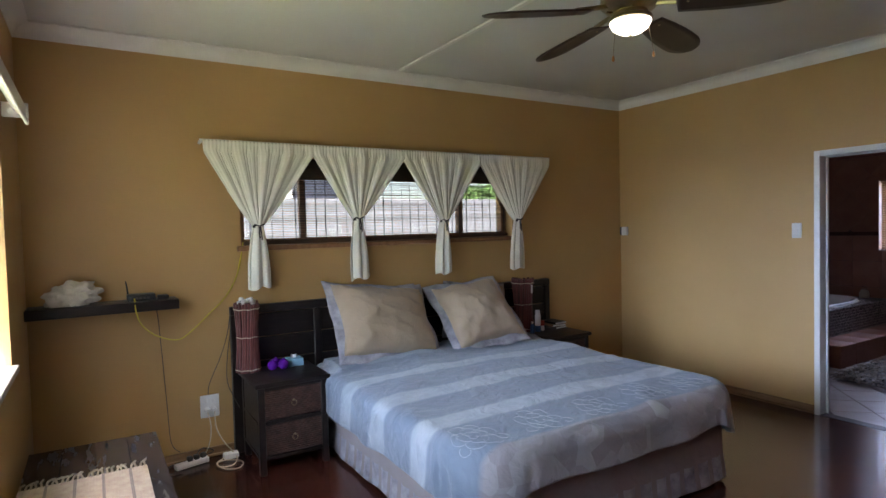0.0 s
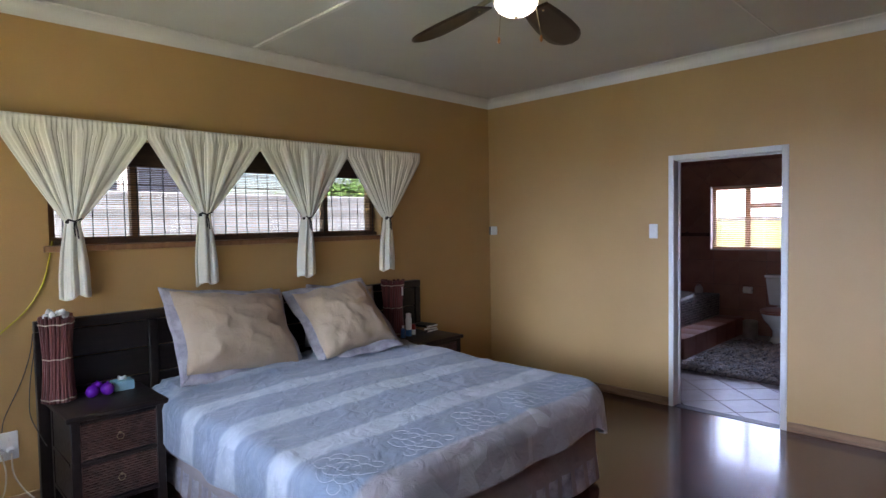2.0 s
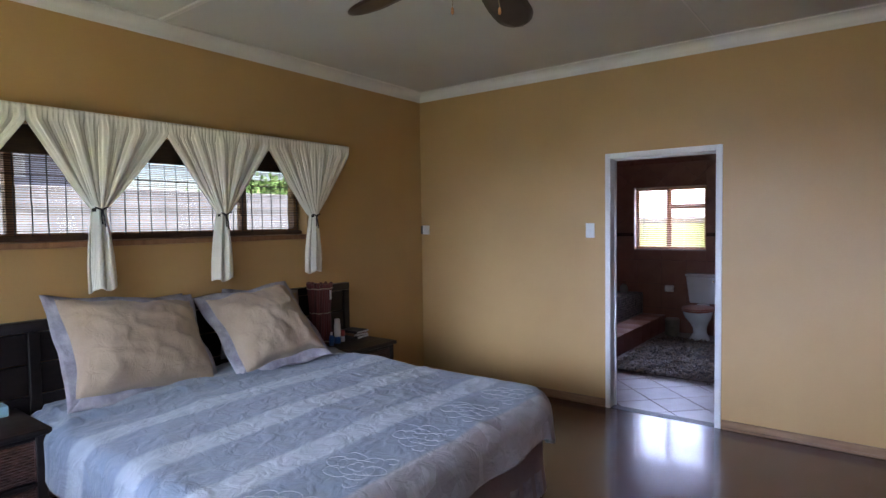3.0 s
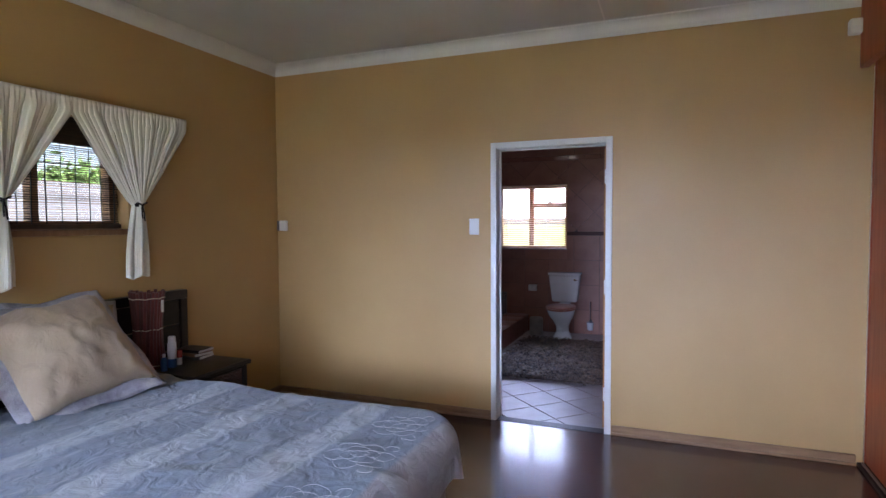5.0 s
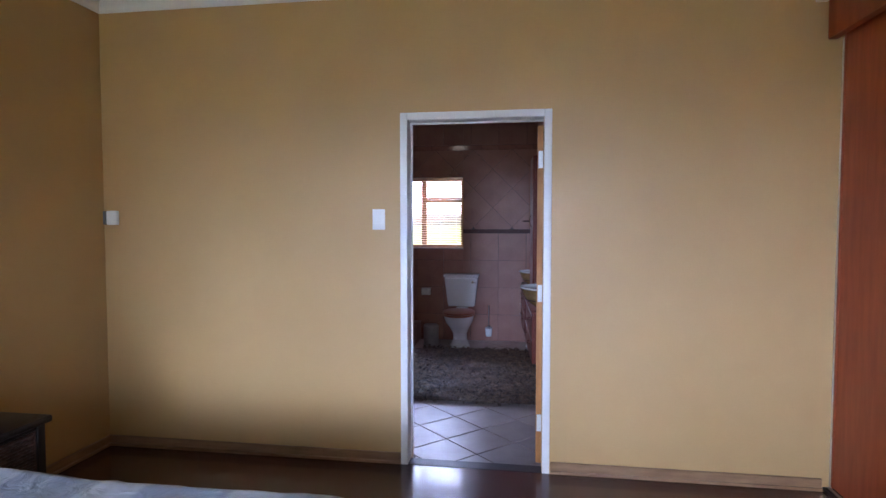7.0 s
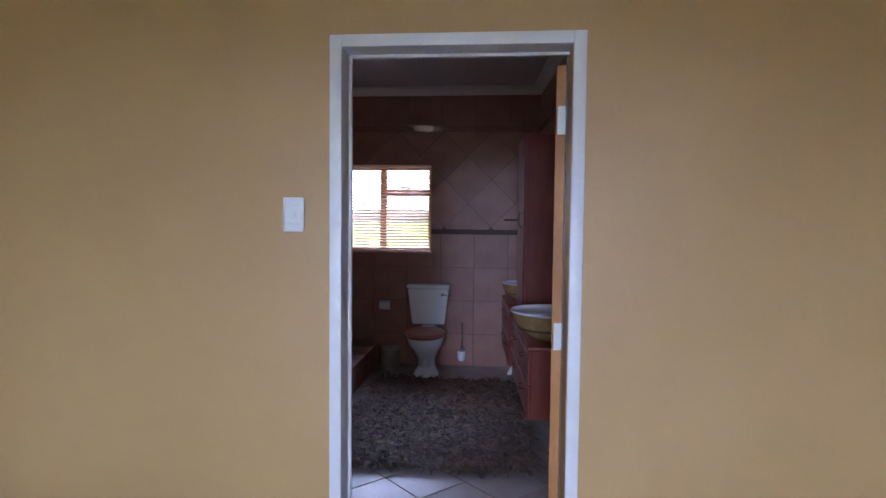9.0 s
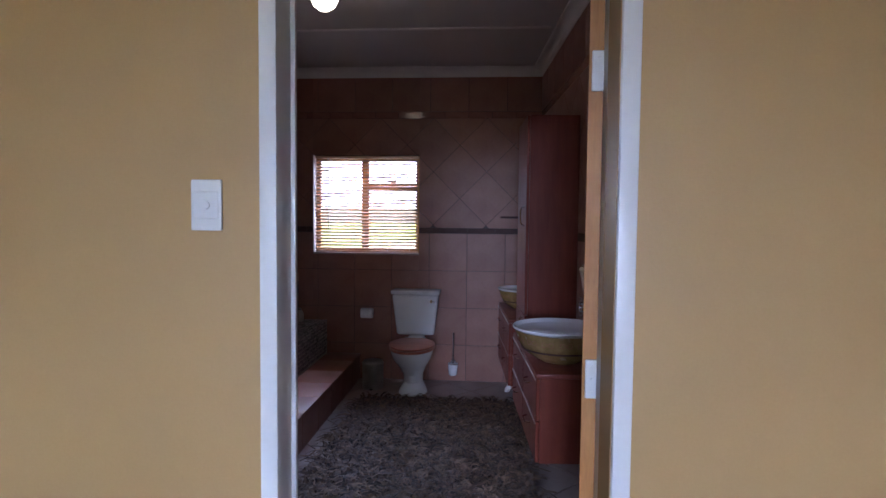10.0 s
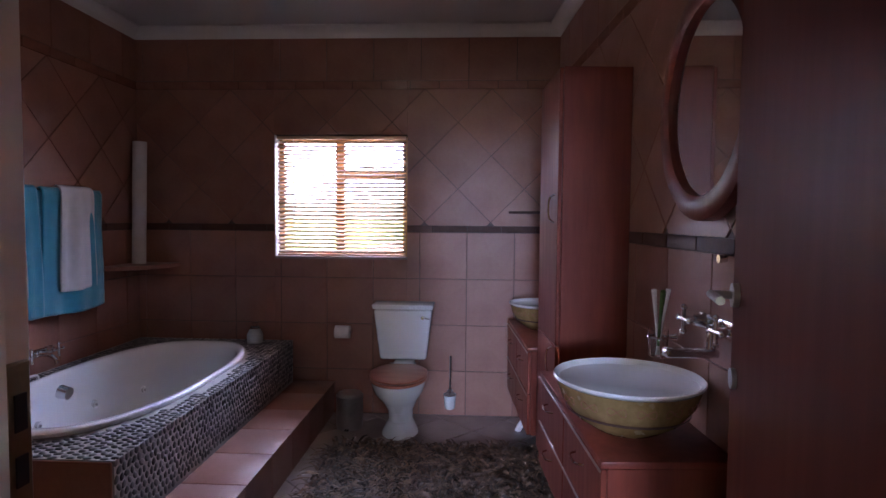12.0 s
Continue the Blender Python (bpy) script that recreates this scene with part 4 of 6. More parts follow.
pillow("pillow", "beige cotton pillow with a grey patterned flange", pose(3.445, 4.60, 0.885, 52, 0, 8) @ pose(0, 0, 0, 0, 0, -8), 0.78, 0.60, 0.32, 0.062, M_BEIGE, M_STRIPEP, 1.0)
pillow("pillow", "beige cotton pillow slumped back against the headboard", pose(4.265, 4.56, 0.875, 44, 0, -8) @ pose(0, 0, 0, 0, 0, 6), 0.61, 0.61, 0.30, 0.062, M_BEIGE, M_STRIPEP, 5.0)
pillow("pillow", "grey patterned pillow upright behind another", pose(3.52, 4.835, 0.86, 82, 0, 3), 0.66, 0.44, 0.10, 0.04, M_STRIPEP, M_STRIPEP, 2.2)
pillow("pillow", "beige pillow upright behind another", pose(4.44, 4.835, 0.84, 82, 0, -3) @ pose(0, 0, 0, 0, 0, -6), 0.58, 0.42, 0.10, 0.04, M_BEIGE, M_STRIPEP, 3.7)


# ---- nightstands ----
def weave(x0, x1, z0, z1, y, rows, cols):
    bm = nb()

    def f(u, v):
        row = v * rows
        over = math.sin(math.pi * (row - int(row)))
        sgn = 1 if (int(row) % 2 == 0) else -1
        wv = 0.5 + 0.5 * sgn * math.sin(2 * math.pi * cols * u)
        return (x0 + (x1 - x0) * u, y - 0.0095 * over * (0.35 + 0.65 * wv) + 0.001 * noise.noise(Vector((u * 40, v * 40, x0))), z0 + (z1 - z0) * v)
    grid(bm, cols * 6, rows * 4, f)
    return bm


def nightstand(x0, x1, y0, y1, label, group):
    ob = thing("nightstand", ((x0 + x1) / 2, (y0 + y1) / 2, 0), label, "nightstand", group)
    part("top", box(nb(), x0, x1, y0, y1, 0.570, 0.600, 0.008, 3), M_DARKW, ob, "worn dusty dark top")
    a, b, c, d = x0 + 0.02, x1 - 0.02, y0 + 0.02, y1 - 0.015
    for x in (a, b - 0.042):
        for y in (c, d - 0.042):
            part("leg", box(nb(), x, x + 0.042, y, y + 0.042, 0.0, 0.5695, 0.004, 1), M_DARKW, ob)
    for z in (0.095, 0.325, 0.548):
        part("rail", box(nb(), a + 0.043, b - 0.043, c + 0.004, c + 0.03, z, z + 0.021, 0.002, 1), M_DARKW, ob)
    for x in (a + 0.004, b - 0.022):
        sd = part("side_panel", box(nb(), x, x + 0.018, c + 0.043, d - 0.043, 0.10, 0.569, 0.002, 1), M_DARKW, ob)
        for z in (0.13, 0.345):
            part("side_rail", box(nb(), x - 0.006, x + 0.024, c + 0.0435, d - 0.0435, z - 0.02, z, 0.003, 1), M_DARKW, sd)
    part("back", box(nb(), a + 0.043, b - 0.043, d - 0.02, d - 0.006, 0.10, 0.569), M_DARKW, ob)
    for z0, z1 in ((0.118, 0.323), (0.348, 0.546)):
        dr = part("drawer", box(nb(), a + 0.044, b - 0.044, c + 0.016, d - 0.05, z0, z1, 0.003, 1), M_DARKW, ob)
        part("wicker_front", weave(a + 0.050, b - 0.050, z0 + 0.005, z1 - 0.005, c + 0.0155, 14, 9), M_WICK, dr, "dark woven rattan front")
        for xx in (a + 0.0440, b - 0.0500):
            part("front_edge", box(nb(), xx, xx + 0.006, c + 0.006, c + 0.015, z0, z1, 0.002, 1), M_WICK, dr)
        xm, zm = (x0 + x1) / 2, (z0 + z1) / 2 + 0.01
        ring = [(xm + 0.017 * math.cos(k * math.pi / 8), c - 0.001 + 0.003 * math.sin(k * math.pi / 8), zm - 0.012 + 0.017 * math.sin(k * math.pi / 8)) for k in range(17)]
        bm = tube(nb(), ring, 0.0025, 6)
        cyl(bm, (xm, c - 0.004, zm + 0.006), (xm, c + 0.016, zm + 0.006), 0.006, seg=10)
        part("ring_pull", bm, M_BRASS, dr, "small metal ring pull")
    return ob


ns = nightstand(2.425, 2.925, 4.385, 4.885, "dark wooden nightstand with two rattan drawers", "nightstands by the bed")
copy_thing(ns, pose(5.120, 4.610, 0))
tagged(bpy.data.objects["nightstand.001"], "dark wooden nightstand holding toiletries and books")


def stick_lamp(x, y, z, r, h, label):
    ob = thing("stick_lamp", (x, y, z), label, "table lamp", "bundled stick lamps on the nightstands")
    n = 24
    me = None
    for k in range(n):
        a = 2 * math.pi * k / n + random.uniform(-0.05, 0.05)
        pts = []
        for i in range(7):
            t = i / 6
            rr = r * (0.80 + 0.20 * abs(2 * t - 0.95) ** 1.6) + random.uniform(-0.002, 0.002)
            pts.append((x + rr * math.cos(a + 0.25 * t), y + rr * math.sin(a + 0.25 * t), z + 0.004 + (h + random.uniform(-0.012, 0.012)) * t))
        part("stick", tube(nb(), pts, r * 0.125, 6), M_STICK, ob)
    for t in (0.05, 0.52, 0.93):
        rr = r * (0.80 + 0.20 * abs(2 * t - 0.95) ** 1.6) * 1.12
        part("binding", tube(nb(), [(x + rr * math.cos(k * math.pi / 12), y + rr * math.sin(k * math.pi / 12), z + h * t + 0.003 * math.sin(k * 2)) for k in range(25)], 0.0035, 6), M_CORD, ob, "pale twine binding")
    part("base", lathe(nb(), [(r * 0.9, 0.0), (r * 0.92, 0.006), (r * 0.86, 0.012)], (x, y, z), 24), M_DARKW, ob)
    return ob


stick_lamp(2.478, 4.79, 0.601, 0.078, 0.475, "hourglass table lamp of dark red sticks with twine")
stick_lamp(4.945, 4.80, 0.601, 0.092, 0.475, "wide table lamp of dark sticks with a paper tag")
tg = solo("paper_tag", box(nb(), 4.955, 4.975, 4.694, 4.696, 0.955, 1.03, 0.0008, 1), M_WHITE, "small white paper tag hanging on the lamp", "tag")
for i, (x, y, r) in enumerate(((2.625, 4.72, 0.036), (2.699, 4.71, 0.038), (2.665, 4.79, 0.036))):
    bm = nb()
    bmesh.ops.create_uvsphere(bm, u_segments=24, v_segments=16, radius=r, matrix=Matrix.Translation((x, y, 0.6 + r)))
    cyl(bm, (x, y, 0.6 + 2 * r - 0.002), (x + 0.004, y, 0.6 + 2 * r + 0.006), 0.008, 0.005, 10)
    solo("purple_ball", bm, M_PURPLE, "glossy purple plastic ball on the nightstand", "ball", group="purple balls")
tb = thing("tissue_box", (2.80, 4.79, 0.6), "pale blue tissue box on the nightstand", "tissue box")
part("carton", box(nb(), 2.745, 2.855, 4.745, 4.84, 0.600, 0.655, 0.003, 1), M_PALEBLUE, tb)
bm = nb()
grid(bm, 10, 6, lambda u, v: (2.775 + 0.05 * u, 4.79 + 0.014 * math.sin(u * 7) * v, 0.652 + 0.028 * v + 0.004 * math.sin(u * 11)))
part("tissue", bm, M_LOO, tb, "white tissue", smooth=180)
bm = nb()
for k in range(6):
    a = k * 1.05
    bmesh.ops.create_icosphere(bm, subdivisions=2, radius=0.019, matrix=Matrix.Translation((2.478 + 0.045 * math.cos(a), 4.79 + 0.045 * math.sin(a), 1.085 + 0.010 * (k % 3))))
for v in bm.verts:
    v.co += Vector((0.006, 0.006, 0.006)) * noise.noise(v.co * 40)
solo("crumpled_cloth", bm, M_LOO, "crumpled white cloth on top of the lamp", "cloth", base=(2.478, 4.79, 1.07), smooth=180)

can = thing("spray_can", (5.015, 4.68, 0.6), "white spray can with a blue base", "spray can")
part("body", lathe(nb(), [(0.024, 0.052), (0.0265, 0.056), (0.0265, 0.150), (0.021, 0.158)], (5.015, 4.68, 0.6), 20), M_WHITE, can)
part("blue_base", lathe(nb(), [(0.025, 0.0), (0.027, 0.003), (0.027, 0.0555)], (5.015, 4.68, 0.6), 20), M_BLUE, can, "blue printed band")
part("cap", lathe(nb(), [(0.022, 0.158), (0.022, 0.190), (0.018, 0.196)], (5.015, 4.68, 0.6), 20), M_WHITE, can)
bo = thing("small_bottle", (4.925, 4.65, 0.6), "small blue bottle with clear neck", "bottle")
part("body", lathe(nb(), [(0.017, 0.0), (0.02, 0.004), (0.02, 0.065), (0.009, 0.085)], (4.925, 4.65, 0.6), 16), M_BLUE, bo)
part("cap", lathe(nb(), [(0.0095, 0.084), (0.0095, 0.104)], (4.925, 4.65, 0.6), 12), M_WHITE, bo)
rt = thing("cream_tube", (5.085, 4.695, 0.6), "red and white tube standing upright", "tube")
part("body", lathe(nb(), [(0.017, 0.0), (0.017, 0.045)], (5.085, 4.695, 0.6), 16), M_WHITE, rt)
part("red_cap", lathe(nb(), [(0.0175, 0.0452), (0.0175, 0.088), (0.012, 0.092)], (5.085, 4.695, 0.6), 16), M_RED, rt, "red cap")
for k, (m, a) in enumerate(((M_GREY, 6), (M_WINW, -9), (M_DARKW, 3))):
    bk = thing("book", (5.27, 4.76, 0.6 + 0.021 * k), "slim book in a stack on the nightstand", "book", "books on the nightstand")
    part("cover", box(nb(), 5.205, 5.345, 4.665, 4.855, 0.600 + 0.021 * k, 0.6203 + 0.021 * k, 0.002, 1), m, bk)
    part("pages", box(nb(), 5.209, 5.3465, 4.663, 4.857, 0.603 + 0.021 * k, 0.6175 + 0.021 * k), M_LOO, bk)
    bk.rotation_euler.z = radians(a)

# ---- shelf, router, coral, cables ----
shf = solo("wall_shelf", box(nb(), XL + 0.005, 2.052, 4.745, YB - 0.001, 1.088, 1.150, 0.006, 2), M_DARKW, "dark floating wooden wall shelf", "shelf")
bm = nb()
bmesh.ops.create_icosphere(bm, subdivisions=5, radius=1.0)
for v in bm.verts:
    p = v.co.copy()
    k = 1 + 0.22 * noise.noise(p * 2.2) + 0.16 * abs(noise.noise(p * 5.0)) + 0.06 * noise.noise(p * 11)
    ridge = 0.10 * math.sin(9 * math.atan2(p.z, p.x) + 3 * p.y)
    v.co = Vector((p.x * 0.135 * (k + ridge), p.y * 0.085 * k, max(-0.055, p.z * 0.085 * (k + ridge) + 0.012 * p.x)))
bmesh.ops.translate(bm, verts=bm.verts, vec=(1.475, 4.86, 1.206))
solo("coral_ornament", bm, M_SHELL, "white ruffled coral ornament on the shelf", "ornament", base=(1.475, 4.86, 1.151), smooth=60)
ro = thing("router", (1.86, 4.86, 1.15), "black internet router with an antenna", "router")
part("case", box(nb(), 1.761, 1.921, 4.80, 4.92, 1.152, 1.192, 0.006, 2), M_BLACK, ro)
part("antenna", tube(nb(), [(1.770, 4.915, 1.185), (1.766, 4.918, 1.23), (1.760, 4.92, 1.275)], 0.0055, 8, (1, 0.9, 0.7)), M_BLACK, ro)
for k in range(4):
    part("port", box(nb(), 1.806 + k * 0.022, 1.821 + k * 0.022, 4.7985, 4.8005, 1.163, 1.176), M_GREY, ro)
part("power_brick", box(nb(), 1.935, 2.00, 4.82, 4.90, 1.151, 1.176, 0.005, 1), M_BLACK, ro)
solo("network_cable", tube(nb(), spline([(1.798, 4.795, 1.168), (1.80, 4.765, 1.155), (1.803, 4.735, 1.09), (1.84, 4.80, 0.99), (1.93, 4.86, 0.905), (2.05, 4.90, 0.862), (2.14, 4.93, 0.905), (2.25, 4.95, 1.00), (2.37, 4.965, 1.11), (2.45, 4.97, 1.24), (2.49, 4.972, 1.38), (2.512, 4.972, 1.50)]), 0.0045, 7), M_YELLOW, "yellow network cable hanging from the router", "cable")
solo("thin_cable", tube(nb(), spline([(1.93, 4.93, 1.086), (1.945, 4.973, 0.98), (1.960, 4.974, 0.70), (1.975, 4.975, 0.40), (1.99, 4.975, 0.15), (2.04, 4.962, 0.078)]), 0.0028, 6), M_GREY, "thin dark cord down the wall", "cable")
so = thing("wall_socket", (2.245, YB, 0.276), "white double wall socket with two plugs", "socket")
part("plate", box(nb(), 2.182, 2.307, YB - 0.012, YB, 0.278, 0.436, 0.005, 2), M_WHITE, so)
for x in (2.222, 2.268):
    pl = part("plug", cyl(nb(), (x, YB - 0.012, 0.335), (x, YB - 0.045, 0.332), 0.019, 0.014, 14), M_WHITE, so)
    part("rocker", box(nb(), x - 0.008, x + 0.008, YB - 0.016, YB - 0.011, 0.385, 0.41, 0.002, 1), M_WHITE, so)
solo("white_cable", tube(nb(), spline([(2.222, 4.93, 0.328), (2.235, 4.90, 0.24), (2.225, 4.89, 0.14), (2.19, 4.89, 0.06), (2.14, 4.885, 0.035), (2.09, 4.87, 0.034)]), 0.0045, 7), M_CORD, "white cable from the socket to the power strip", "cable")
solo("white_cable", tube(nb(), spline([(2.268, 4.93, 0.328), (2.27, 4.90, 0.22), (2.31, 4.88, 0.12), (2.36, 4.86, 0.05), (2.38, 4.80, 0.012), (2.33, 4.70, 0.008), (2.25, 4.72, 0.008), (2.26, 4.80, 0.012), (2.34, 4.79, 0.012), (2.40, 4.72, 0.008), (2.36, 4.63, 0.008), (2.28, 4.66, 0.008), (2.24, 4.76, 0.016), (2.30, 4.83, 0.02), (2.345, 4.845, 0.03)]), 0.0045, 7), M_CORD, "white cable coiled on the floor", "cable")
ps = thing("power_strip", (2.10, 4.86, 0), "white power strip with black plugs", "power strip")
part("body", box(nb(), 1.99, 2.21, 4.835, 4.89, 0.004, 0.040, 0.008, 2), M_WHITE, ps)
for k in range(3):
    part("plug", box(nb(), 2.07 + k * 0.045, 2.105 + k * 0.045, 4.845, 4.88, 0.0395, 0.072, 0.006, 1), M_BLACK, ps, "black plug")
ps.rotation_euler.z = radians(14)
solo("black_cable", tube(nb(), spline([(2.13, 4.87, 0.07), (2.18, 4.93, 0.085), (2.25, 4.93, 0.05), (2.15, 4.94, 0.02), (2.0, 4.93, 0.012), (1.93, 4.86, 0.008), (1.96, 4.78, 0.008), (2.03, 4.79, 0.012)]), 0.004, 6), M_BLACK, "black cable curled by the power strip", "cable")
solo("adapter", box(nb(), 2.30, 2.40, 4.82, 4.885, 0.002, 0.042, 0.01, 2), M_WHITE, "white power adapter on the floor", "adapter")
solo("lamp_cord", tube(nb(), spline([(2.385, 4.895, 0.98), (2.375, 4.955, 0.85), (2.33, 4.970, 0.70), (2.25, 4.972, 0.52), (2.235, 4.970, 0.44)]), 0.003, 6), M_GREY, "thin grey lamp cord on the wall", "cable")
solo("lamp_cord", tube(nb(), spline([(2.392, 4.90, 0.90), (2.372, 4.955, 0.70), (2.365, 4.960, 0.52), (2.39, 4.900, 0.42), (2.41, 4.80, 0.36)]), 0.003, 6), M_GREY, "thin grey lamp cord behind the nightstand", "cable")

# ---- low table and runner ----
tbl = thing("low_table", (1.55, 3.60, 0), "low dark-stained wooden table with worn top", "table")
for k in range(4):
    a = 1.262 + k * 0.148
    part("plank", box(nb(), a, a + 0.1465, 2.85, 4.325, 0.408, 0.450, 0.004, 2), M_TABLE, tbl)
for x in (1.285, 1.745):
    for y in (2.90, 4.20):
        part("leg", box(nb(), x, x + 0.08, y, y + 0.08, 0.0, 0.4075, 0.006, 2), M_TABLE, tbl)
part("apron", box(nb(), 1.815, 1.835, 2.985, 4.195, 0.31, 0.4075, 0.003, 1), M_TABLE, tbl)
part("apron", box(nb(), 1.37, 1.74, 4.25, 4.27, 0.31, 0.4075, 0.003, 1), M_TABLE, tbl)
rn = thing("table_runner", (1.5, 3.4, 0.45), "cream and rust woven table runner with knotted fringe", "runner")
bm = nb()


def rib(u, v):
    x = 1.262 + 0.508 * u
    return (x, 2.86 + 0.95 * v, 0.4535 + 0.0022 * abs(math.sin(u * 44 * math.pi)) + 0.0014 * math.sin(v * 110 * math.pi + math.pi * int(u * 44)))


grid(bm, 132, 300, rib)
part("cloth", bm, M_RUNNER, rn, smooth=180)
for k in range(4):
    part("stripe", box(nb(), 1.36 + k * 0.11, 1.372 + k * 0.11, 2.86, 3.809, 0.4540, 0.4565), M_VAL, rn, "rust brown stripe")
for k in range(26):
    x = 1.27 + k * 0.0196
    s = random.uniform(-0.02, 0.02)
    part("tassel", tube(nb(), spline([(x, 3.805, 0.456), (x + s * 0.4, 3.83, 0.462), (x + s, 3.86, 0.456), (x + s * 1.6 + 0.012, 3.885 + random.uniform(-0.01, 0.01), 0.4555)], 4), 0.0048, 6, None), M_CORD, rn)

# ---- bathroom fittings ----
ZBI = ZBC - 0.002
cornice("cornice_bath_east", (XF - 0.009, YL - 0.009), (XF - 0.009, YR + 0.004), (-1, 0), ZBI, 0.08)
cornice("cornice_bath_north", (XI, YL - 0.009), (XF - 0.009, YL - 0.009), (0, -1), ZBI, 0.08)
ANG = math.atan(SKEW)
SKEW_AT = Vector((XF, YR, 0))


def skewed(ob):
    """Turn a thing built square to the room so that it stands along the askew vanity wall."""
    r = Matrix.Rotation(ANG, 3, "Z")
    ob.location = r @ (Vector(ob.location) - SKEW_AT) + SKEW_AT
    ob.rotation_euler.z += ANG
    return ob


skewed(cornice("cornice_bath_south", (XF - 0.01, YR + 0.009), (XI + 0.02, YR + 0.009), (0, 1), ZBI, 0.08))
structure("trim_bath_ceiling", box(nb(), 9.27, 9.305, 2.05, YL - 0.09, ZBC - 0.010, ZBC + 0.01, 0.004, 1), M_CORN, "white ceiling board cover strip", "trim")

# window with venetian blind
y0, y1, z0, z1 = WIN_F
win = thing("window_3", (XF + 0.1, 3.6, z0), "orange varnished timber bathroom window", "window", kind="structure")
FXW = XF + 0.09
bm = nb()
box(bm, FXW, FXW + 0.06, y0, y1, z0, z0 + 0.045, 0.004, 1)
box(bm, FXW, FXW + 0.06, y0, y1, z1 - 0.045, z1, 0.004, 1)
box(bm, FXW, FXW + 0.06, y0, y0 + 0.045, z0 + 0.045, z1 - 0.045, 0.004, 1)
box(bm, FXW, FXW + 0.06, y1 - 0.045, y1, z0 + 0.045, z1 - 0.045, 0.004, 1)
part("window_frame", bm, M_ORANGEW, win)
part("mullion", box(nb(), FXW + 0.002, FXW + 0.058, 3.595, 3.662, z0 + 0.046, z1 - 0.046, 0.004, 1), M_ORANGEW, win)
part("transom", box(nb(), FXW + 0.002, FXW + 0.058, y0 + 0.046, 3.594, 1.715, 1.765, 0.004, 1), M_ORANGEW, win)
for a, b, c, d in ((y0 + 0.045, 3.595, z0 + 0.045, 1.715), (y0 + 0.045, 3.595, 1.765, z1 - 0.045), (3.662, y1 - 0.045, z0 + 0.045, z1 - 0.045)):
    pane = part("pane", box(nb(), FXW + 0.028, FXW + 0.033, a, b, c, d), M_GLASS, win)
    pane.visible_shadow = False
for y, z in ((3.70, 1.50), (3.36, 1.785)):
    bm = nb()
    box(bm, FXW - 0.012, FXW, y - 0.03, y + 0.03, z - 0.008, z + 0.008, 0.003, 1)
    tube(bm, [(FXW - 0.012, y, z), (FXW - 0.03, y + 0.01, z + 0.004), (FXW - 0.03, y + 0.09, z + 0.010)], 0.006, 8)
    part("stay", bm, M_BRASS, win, "brass window stay")
part("window_sill", box(nb(), XF - 0.012, FXW - 0.001, y0 + 0.001, y1 - 0.001, z0 - 0.012, z0 + 0.004, 0.003, 1), M_FTILE, win)
part("reveal", box(nb(), XF - 0.004, FXW - 0.001, y1 - 0.006, y1 - 0.0005, z0 + 0.005, z1 - 0.001), M_FRAME, win)
vb = thing("venetian_blind", (XF + 0.03, 3.6, z0), "tan wooden venetian blind with open slats", "blind")
part("head_rail", box(nb(), XF + 0.016, XF + 0.05, y0 + 0.012, y1 - 0.012, z1 - 0.030, z1 - 0.004, 0.003, 1), M_VENB, vb)
for k in range(28):
    z = z0 + 0.042 + k * 0.0300
    bm = nb()
    grid(bm, 1, 4, lambda u, v, z=z: (XF + 0.019 + 0.026 * v, y0 + 0.015 + (y1 - y0 - 0.03) * u, z + 0.017 * (v - 0.5) + 0.0025 * math.sin(math.pi * v)))
    part("slat", bm, M_VENB, vb, smooth=180).modifiers.new("thickness", "SOLIDIFY").thickness = 0.002
part("bottom_rail", box(nb(), XF + 0.018, XF + 0.046, y0 + 0.014, y1 - 0.014, z0 + 0.008, z0 + 0.024, 0.004, 1), M_VENB, vb)
for y in (y0 + 0.09, 3.40, y1 - 0.16):
    part("cord", tube(nb(), [(XF + 0.0165, y, z0 + 0.02), (XF + 0.0165, y, z1 - 0.03)], 0.0014, 5), M_WHITE, vb)
part("wand", tube(nb(), [(XF + 0.010, y1 - 0.14, z1 - 0.03), (XF + 0.006, y1 - 0.145, z0 + 0.22)], 0.0035, 6), M_WHITE, vb)

# ---- tub surround ----
DX0, DX1, DY0, DY1, DZ = 8.20, XF - 0.009, 3.960, YL - 0.009, 0.50
TX, TY, TA, TB, TN = 9.27, 4.535, 0.855, 0.435, 2.65


def oval(a, k=1.0, n=TN):
    c, s = math.cos(a), math.sin(a)
    return (TX + TA * k * math.copysign(abs(c) ** (2 / n), c), TY + TB * (k if k <= 1 else k) * math.copysign(abs(s) ** (2 / n), s))


sur = thing("tub_surround", (9.28, 4.55, ZB), "raised tub surround faced with river pebbles", "tub surround")
bm = nb()
N = 96
inner, outer = [], []
for i in range(N):
    a = 2 * math.pi * i / N
    inner.append(bm.verts.new((*oval(a, 0.985), DZ - 0.006)))
    c, s = math.cos(a), math.sin(a)
    k = min((DX1 - TX) / c if c > 1e-6 else ((DX0 - TX) / c if c < -1e-6 else 1e9), (DY1 - TY) / s if s > 1e-6 else ((DY0 - TY) / s if s < -1e-6 else 1e9))
    outer.append(bm.verts.new((TX + c * k, TY + s * k, DZ - 0.006)))
for i in range(N):
    bm.faces.new((inner[i], inner[(i + 1) % N], outer[(i + 1) % N], outer[i]))
